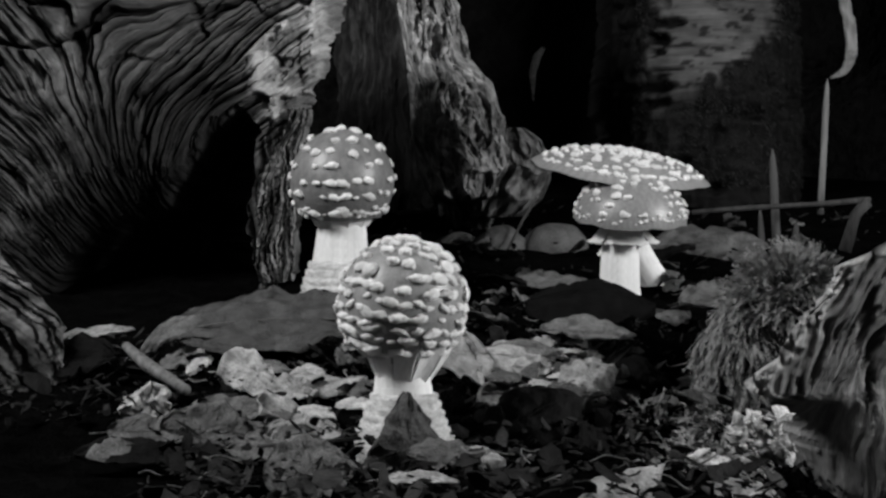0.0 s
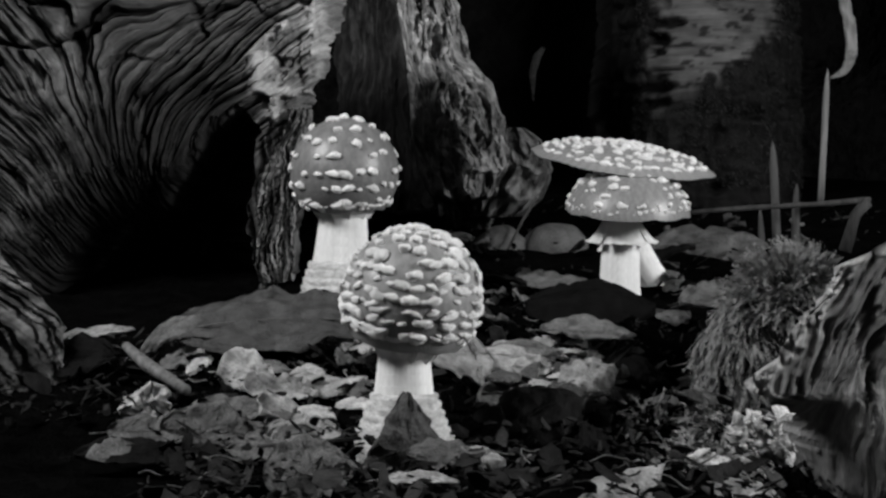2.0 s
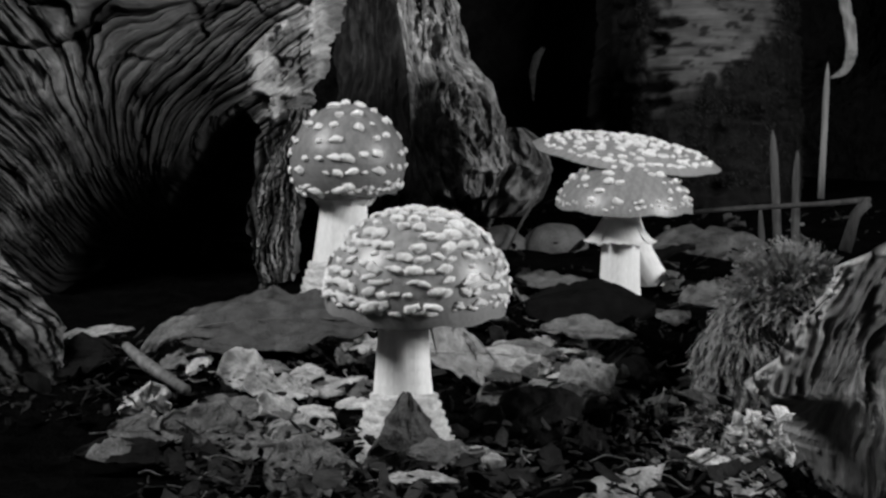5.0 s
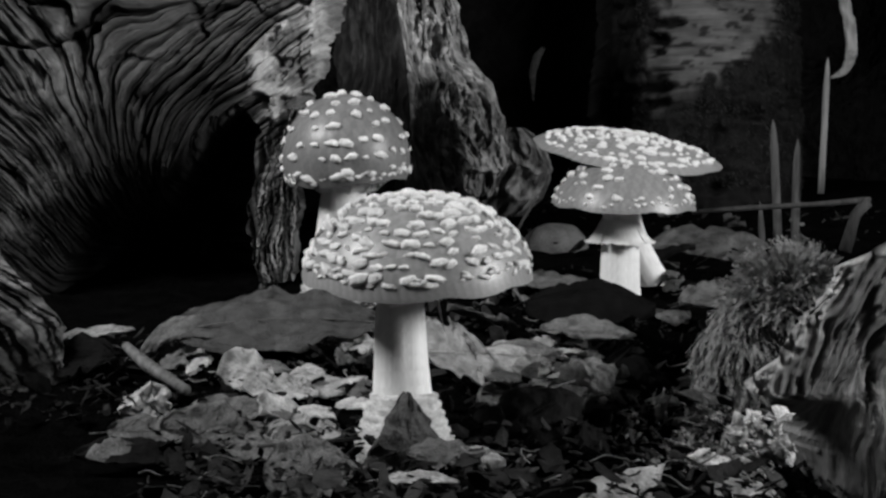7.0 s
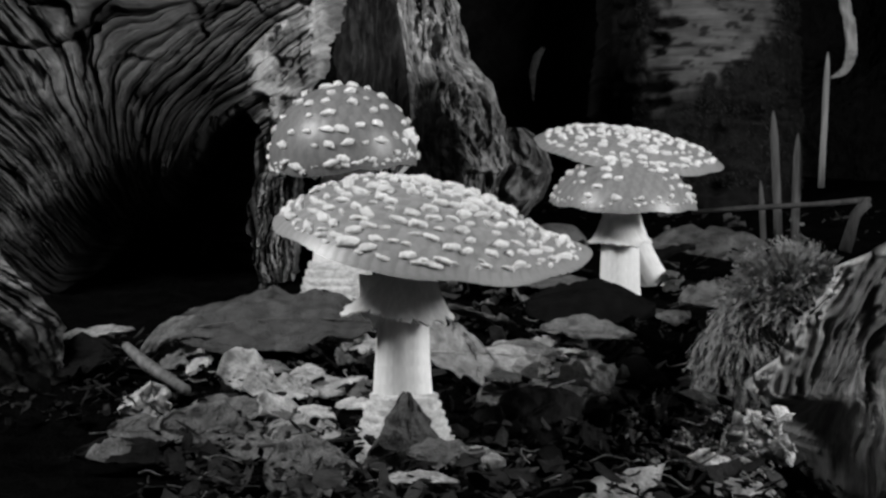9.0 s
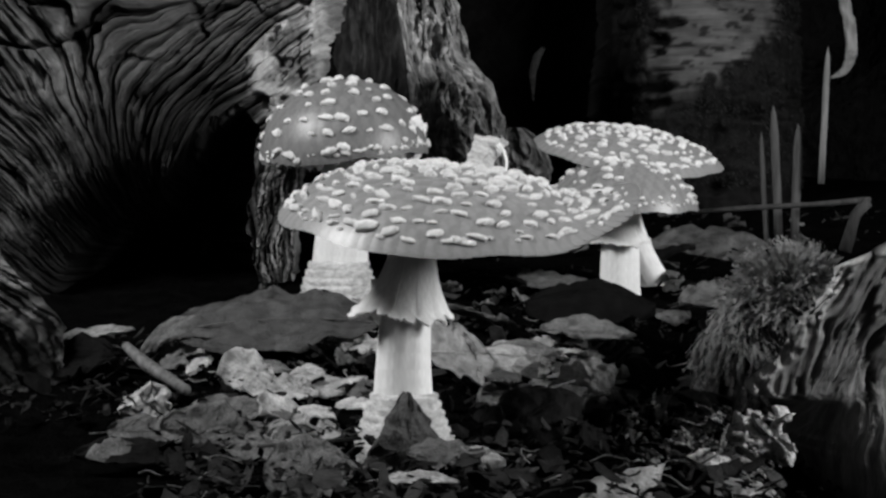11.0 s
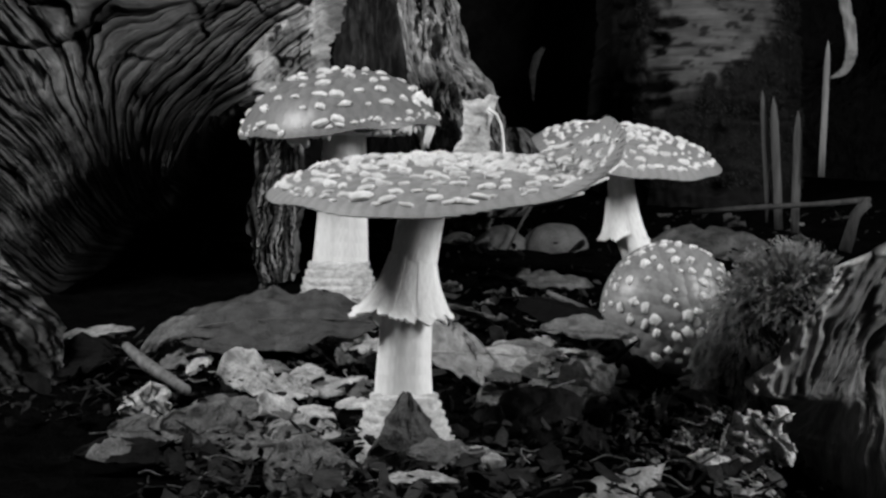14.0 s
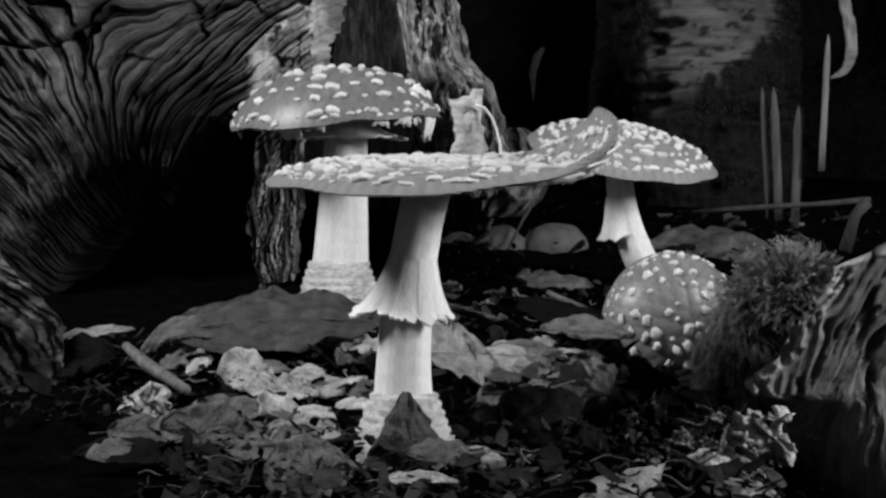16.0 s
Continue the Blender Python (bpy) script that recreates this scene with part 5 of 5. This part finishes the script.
def crumbs():
    """Bits of bark, needles and leaf mould."""
    rnd = random.Random(5)
    verts, faces = [], []
    for k in range(5200):
        y = 0.34 + 0.9 * rnd.random() ** 1.5
        x = rnd.uniform(-0.42, 0.42) * y
        if x < -0.11 and y < 0.52 or x > 0.125 and y < 0.5 or x < -0.08 and y > 0.66 or y > 0.8 and rnd.random() < 0.75:
            continue
        z = float(ground_height(np.array(x), np.array(y))) + rnd.uniform(-0.002, 0.006)
        ln, wd = rnd.choice((0.002, 0.003, 0.004, 0.006, 0.011)) * rnd.uniform(0.6, 1.2), rnd.uniform(0.0004, 0.0016)
        m = Matrix.Translation((x, y, z)) @ Euler((rnd.uniform(-0.6, 0.6), rnd.uniform(-0.6, 0.6), rnd.uniform(0, 6.3))).to_matrix().to_4x4()
        b = len(verts)
        for px, py, pz in ((-1, -1, 0), (1, -0.6, 0), (1.1, 0.7, 0.2), (-0.9, 1, 0.1), (0, 0, 1), (0, 0, -0.6)):
            verts.append(tuple(m @ Vector((px * ln / 2, py * wd, pz * wd))))
        for i in range(4):
            faces.append((b + i, b + (i + 1) % 4, b + 4))
            faces.append((b + (i + 1) % 4, b + i, b + 5))
    me = bpy.data.meshes.new("litter_crumbs")
    me.from_pydata(verts, [], faces)
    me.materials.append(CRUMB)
    tagged(new("litter_crumbs", me), "fine dark crumbs of bark and leaf mould", "litter", kind="stuff")


def flakes():
    """Torn flakes of dead leaf, heaped between the whole leaves."""
    rnd = random.Random(15)
    verts, faces = [], []
    for k in range(1500):
        y = 0.38 + 0.8 * rnd.random() ** 1.5
        x = rnd.uniform(-0.40, 0.40) * y
        if x < -0.11 and y < 0.52 or x > 0.125 and y < 0.5 or x < -0.08 and y > 0.66 or y > 0.8 and rnd.random() < 0.75:
            continue
        z = float(ground_height(np.array(x), np.array(y))) + rnd.uniform(-0.001, 0.009)
        size = rnd.choice((0.004, 0.006, 0.008, 0.011)) * rnd.uniform(0.7, 1.3)
        m = Matrix.Translation((x, y, z)) @ Euler((rnd.gauss(0.15, 0.5), rnd.gauss(0, 0.5), rnd.uniform(0, 6.3))).to_matrix().to_4x4()
        n, b = 7, len(verts)
        curl = rnd.uniform(-0.5, 0.5) / size
        for i in range(n):
            a = 2 * math.pi * i / n
            r = size * rnd.uniform(0.35, 0.75)
            px, py = r * math.cos(a), r * math.sin(a) * 0.7
            verts.append(tuple(m @ Vector((px, py, curl * px * px))))
            verts.append(tuple(m @ Vector((px * 0.96, py * 0.96, curl * px * px - 0.0004))))
        top, low = len(verts), len(verts) + 1
        verts += [tuple(m @ Vector((0, 0, size * 0.06))), tuple(m @ Vector((0, 0, size * 0.06 - 0.0004)))]
        for i in range(n):
            j = (i + 1) % n
            faces += [(b + 2 * i, b + 2 * j, top), (b + 2 * j + 1, b + 2 * i + 1, low), (b + 2 * j, b + 2 * i, b + 2 * i + 1, b + 2 * j + 1)]
    me = bpy.data.meshes.new("leaf_flakes")
    me.from_pydata(verts, [], faces)
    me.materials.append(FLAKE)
    tagged(new("leaf_flakes", me), "torn flakes of dead leaves in the litter", "litter", kind="stuff")


def stick(name, label, points, radii, mat, category="twig", seed=0, flat=1.0):
    ob = link(name, tube(points, radii, 9, 0.12, seed, flat), mat)
    return tagged(ob, label, category)


def stone(label, place, size, seed, turn=0):
    bm = bmesh.new()
    bmesh.ops.create_icosphere(bm, subdivisions=4, radius=1)
    for v in bm.verts:
        k = 1 + 0.22 * noise.noise(v.co * 0.9 + Vector((seed * 3.7, 0, 0))) + 0.05 * noise.noise(v.co * 3.0 + Vector((seed, 2, 0))) + 0.015 * noise.noise(v.co * 11)
        v.co = Vector((v.co.x * k * size[0], v.co.y * k * size[1], v.co.z * k * size[2]))
    ob = link("stone", bm, STONE)
    ob.matrix_world = Matrix.Translation(place) @ pose(0, 0, 0, 0, 0, turn)
    return tagged(ob, label, "stone", "rounded stones")


stone("smooth rounded grey stone on the litter", (0.0933, 0.9977, 0.0462), (0.028, 0.025, 0.020), 1)
stone("smooth rounded dark stone", (0.0483, 0.9974, 0.0430), (0.028, 0.025, 0.021), 2, 20)
stone("smooth rounded dark stone in shade", (0.0100, 1.0272, 0.0385), (0.024, 0.022, 0.018), 3, 50)

stick("twig", "thin dark twig lying across the litter", [(0.1945, 0.9497, 0.0769), (0.2408, 0.9499, 0.0804), (0.2893, 0.9501, 0.0831), (0.3334, 0.9504, 0.0866)], [0.001764, 0.002205, 0.002205, 0.002646], TWIG, seed=1)
stick("twig", "short broken stub leaning on the twig", [(0.3277, 0.9402, 0.0852), (0.3190, 0.9396, 0.0756), (0.3103, 0.9376, 0.0473)], [0.004364, 0.003928, 0.005237], TWIG, seed=2)
stick("twig", "thick pale twig lying in the litter", [(-0.1565, 0.5952, 0.0252), (-0.1418, 0.5797, 0.0177), (-0.1180, 0.5541, 0.0104)], [0.002228, 0.003064, 0.002507], STRAW, seed=3)
splinter = new("wood_chip", leaf_mesh("wood_chip", 0.026, 0.026, 0.1, -0.25, LEAF_PALE, 1, 51, 0.003, 1.7, 0.5))
splinter.matrix_world = Matrix.Translation((-0.1335, 0.5467, 0.0059)) @ pose(0, 0, 0, 66, 0, 8) @ pose(0, 0, 0, 0, 0, 84)
tagged(splinter, "pale splintered wood chip standing in the litter", "wood chip")
# This stick is added in place of the pressed leaf's pale edge.
stick("twig", "short pale stick added behind the wet leaf for its pale edge", [(0.0613, 0.7150, 0.0392), (0.0815, 0.7120, 0.0304), (0.1005, 0.7090, 0.0205)], [0.0014, 0.0020, 0.0012], STRAW, seed=9)
stick("twig", "thin twig leaning in the dark", [(0.0763, 0.9905, 0.0873), (0.0645, 0.9842, 0.0692), (0.0520, 0.9627, 0.0477)], [0.001161] * 3, TWIG, seed=5)
stick("twig", "thin dark twig lying on brown leaves", [(-0.0733, 0.4734, 0.0035), (-0.0504, 0.4785, 0.0042), (-0.0328, 0.4835, 0.0044)], [0.000696] * 3, TWIG, seed=6)


def bark_curl():
    """A dangling ribbon of birch bark, twisted at its lower end."""
    line = [(0.3114, 0.9631, 0.2688), (0.3127, 0.9613, 0.2424), (0.3184, 0.9597, 0.2204), (0.3193, 0.9582, 0.1984), (0.3136, 0.9573, 0.1860), (0.3010, 0.9520, 0.1813)]
    rows = [(*p, w) for p, w in zip(line, (0.0050, 0.0044, 0.0048, 0.0046, 0.0034, 0.0010))]
    for _ in range(3):
        rows = [rows[0]] + [tuple(a * k + b * (1 - k) for a, b in zip(p, q)) for p, q in zip(rows, rows[1:]) for k in (0.75, 0.25)] + [rows[-1]]
    bm = tube([r[:3] for r in rows], [r[3] for r in rows], 12, 0.05, 7, 0.3)
    for v in bm.verts:
        v.co.y += 0.0016 * math.sin(v.co.x * 2600 + v.co.z * 160)
    tagged(link("bark_strip", bm, STRAW), "pale curled strip of birch bark hanging down", "bark")


bark_curl()


def lichen_chips():
    """Pale crumbly chips under the lip of the log."""
    rnd = random.Random(31)
    c = Vector((0.1302, 0.4935, 0.0035))
    for k in range(70):
        bm = bmesh.new()
        bmesh.ops.create_icosphere(bm, subdivisions=2, radius=1)
        r = rnd.uniform(0.0012, 0.0032)
        for v in bm.verts:
            q = 1 + 0.7 * noise.noise(v.co * 1.6 + Vector((k * 2.3, 0, 0)))
            q += 0.5 * abs(noise.noise(v.co * 4 + Vector((0, k * 1.7, 0))))
            v.co = Vector((v.co.x * q * r * 1.6, v.co.y * q * r * 1.1, v.co.z * q * r * 0.4))
        ob = link("wood_chip", bm, CHIP)
        ob.matrix_world = Matrix.Translation(c + Vector((rnd.uniform(-0.011, 0.011), rnd.uniform(-0.006, 0.006), rnd.uniform(-0.010, 0.008)))) @ pose(0, 0, 0, rnd.uniform(-60, 60), rnd.uniform(-60, 60), rnd.uniform(0, 360))
        tagged(ob, "pale crumbly chip of rotten wood", "wood chip", "chips under the log")


lichen_chips()
stick("bark_strip", "dim hooked strip of bark hanging in the dark", [(0.0992, 1.2109, 0.2287), (0.0925, 1.2103, 0.2204), (0.0880, 1.2092, 0.2037), (0.0886, 1.2073, 0.1771)], [0.002228, 0.004457, 0.003900, 0.001114], MOSS_BARK, "bark", 8, 0.4)


def blade(label, foot, height, lean, wide, rows, seed, mat):
    """A dry pointed shoot that pushes up."""
    pts = [(lean * f * height, 0, height * (f - 0.45)) for f in (0, 0.2, 0.4, 0.6, 0.8, 0.93, 1.0)]
    ob = link("dry_shoot", tube(pts, [wide, wide, wide, wide, wide * 0.95, wide * 0.6, wide * 0.1], 8, 0.06, seed, 0.35), mat)
    ob.location = foot
    tagged(ob, label, "shoot", "dry shoots")
    rows = [(t, Matrix.Translation(Vector(foot) + Vector((0, 0, dz)))) for t, dz in rows]
    MOVES.append((ob, rows))


U = 0.000441
blade("thin straw-coloured shoot pushing up", (0.2959, 0.9536, 0.1324), 240 * U, 0.03, 6 * U, [(0, -22 * U), (1.5, -8 * U), (3.5, 0), (7, 15 * U), (9, 25 * U), (12.5, 38 * U), (16, 55 * U)], 1, STRAW)
blade("dry flat shoot pushing up behind the twig", (0.2684, 0.9711, 0.0968), 240 * U, -0.06, 8 * U, [(0, -64 * U), (1.5, -54 * U), (3.5, -42 * U), (7, -12 * U), (9, 5 * U), (12.5, 20 * U), (16, 46 * U)], 2, STRAW_DIM)
blade("broad dry shoot pushing up behind the twig", (0.2796, 0.9658, 0.0924), 220 * U, 0.01, 8 * U, [(0, -170 * U), (1.5, -120 * U), (3.5, -70 * U), (7, -26 * U), (9, -16 * U), (12.5, 14 * U), (16, 34 * U)], 3, STRAW_DIM)
blade("slender dry shoot pushing up behind the twig", (0.2616, 0.9758, 0.0922), 240 * U, -0.07, 6 * U, [(0, -160 * U), (7, -150 * U), (9, -110 * U), (12.5, 30 * U), (16, 58 * U)], 4, STRAW_DIM)


def moss_clump():
    """Feathery moss: a tuft on top of the mound, a curtain that hangs down its side, and loose sprigs at its foot."""
    rnd = random.Random(9)
    verts, faces = [], []

    def strand(root, d, length, sag, thin):
        side = Vector((rnd.uniform(-1, 1), rnd.uniform(-1, 1), rnd.uniform(-1, 1))).cross(d).normalized()
        p, n = root.copy(), 7
        for k in range(n):
            q = p + d * length / n
            d = (d + Vector((rnd.uniform(-0.3, 0.3), rnd.uniform(-0.3, 0.3), rnd.uniform(-0.3, 0.3) - sag))).normalized()
            w = thin * (1 - 0.6 * k / n)
            b = len(verts)
            verts.extend([tuple(p - side * w), tuple(p + side * w), tuple(q + side * w * 0.8), tuple(q - side * w * 0.8)])
            faces.append((b, b + 1, b + 2, b + 3))
            for s in (-1, 1, -0.6, 0.6):
                o = p.lerp(q, rnd.random())
                tip = o + (d * 0.7 + side * s + Vector((0, rnd.uniform(-0.4, 0.4), rnd.uniform(-0.4, 0.4)))).normalized() * rnd.uniform(0.0012, 0.0026) * (1 - 0.5 * k / n)
                b = len(verts)
                verts.extend([tuple(o), tuple(o + d * thin * 2.2), tuple(tip)])
                faces.append((b, b + 1, b + 2))
            p = q

    for centre, size, count, fall, sag in (((0.1716, 0.5990, 0.0490), (0.025, 0.02, 0.017), 1900, 0.15, 0.08), ((0.1510, 0.5990, 0.0170), (0.021, 0.018, 0.028), 2300, -0.5, 0.22),
                                           ((0.0921, 0.5284, 0.0012), (0.012, 0.012, 0.004), 46, 0.3, 0.15), ((0.1040, 0.4857, -0.0060), (0.018, 0.012, 0.004), 110, 0.2, 0.15),
                                           ((0.1230, 0.5140, -0.0010), (0.014, 0.010, 0.006), 90, 0.1, 0.15)):
        for k in range(count):
            a, e = rnd.uniform(0, 2 * math.pi), rnd.random()
            o = Vector((math.cos(a) * math.sqrt(1 - e * e), math.sin(a) * math.sqrt(1 - e * e), e * 1.6 - 0.6))
            lump = 1 + 0.3 * noise.noise((o.x * 2.2, o.z * 2.2, o.y * 2 + fall))
            if count > 1000 and noise.noise((o.x * 3.1 + fall, o.y * 3.1, o.z * 3.1)) < -0.12 and rnd.random() < 0.8:
                continue
            root = Vector(centre) + Vector((o.x * size[0], o.y * size[1], o.z * size[2])) * lump
            strand(root, (o * 0.7 + Vector((-0.1, -0.25, fall))).normalized(), rnd.uniform(0.006, 0.015), sag, 0.00032)
    me = bpy.data.meshes.new("moss_clump")
    me.from_pydata(verts, [], faces)
    me.materials.append(MOSS)
    tagged(new("moss_clump", me), "feathery moss clump growing beside the broken log", "moss", kind="stuff")
    # Shade between the strands is put into this mound's dark moss colour.
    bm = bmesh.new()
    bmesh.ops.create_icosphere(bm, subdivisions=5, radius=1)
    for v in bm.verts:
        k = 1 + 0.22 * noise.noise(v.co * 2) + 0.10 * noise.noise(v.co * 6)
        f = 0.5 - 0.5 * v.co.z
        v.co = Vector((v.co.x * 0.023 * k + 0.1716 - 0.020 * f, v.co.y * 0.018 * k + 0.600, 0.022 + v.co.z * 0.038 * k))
    tagged(link("moss_mound", bm, MOSS_DARK), "mound under the feathery moss, shade of its gaps put into its colour", "mound")


moss_clump()


def fibres():
    """Rootlets and dry grass threads strewn over the litter."""
    rnd = random.Random(21)
    verts, faces = [], []
    for k in range(150):
        y = 0.42 + 0.35 * rnd.random() ** 1.4
        x = rnd.uniform(-0.26, 0.24) * y / 0.55
        if x < -0.11 and y < 0.52 or x < -0.16 and y < 0.6 or x < -0.07 and y > 0.64 or x > 0.125 and y < 0.52:
            continue
        p = Vector((x, y, float(ground_height(np.array(x), np.array(y))) + rnd.uniform(0.003, 0.010)))
        turn, n, w = rnd.uniform(0, 6.3), 9, rnd.uniform(0.00018, 0.00045)
        bend, long = rnd.gauss(0, 0.28), rnd.uniform(0.008, 0.026)
        last = None
        for i in range(n):
            d = Vector((math.cos(turn), math.sin(turn) * 0.6, 0.35 * math.sin(i * 0.8 + k) - 0.05)).normalized()
            side = d.cross(Vector((0.1, -0.6, 0.8))).normalized()
            up = side.cross(d)
            b = len(verts)
            verts += [tuple(p + side * w), tuple(p - side * 0.5 * w + up * w), tuple(p - side * 0.5 * w - up * w)]
            if last is not None:
                faces += [(last + j, last + (j + 1) % 3, b + (j + 1) % 3, b + j) for j in range(3)]
            last = b
            p = p + d * long / n
            turn += bend + rnd.gauss(0, 0.12)
    me = bpy.data.meshes.new("litter_fibres")
    me.from_pydata(verts, [], faces)
    me.materials.append(STRAW)
    tagged(new("litter_fibres", me), "thin pale rootlets and dry grass threads", "litter", kind="stuff")


fibres()
scatter_leaves()
leaf_shards()
crumbs()
flakes()


# ---- what grows, opens and falls ----
def motions():
    for ob, rows in MOVES:
        walk(ob, rows)


motions()
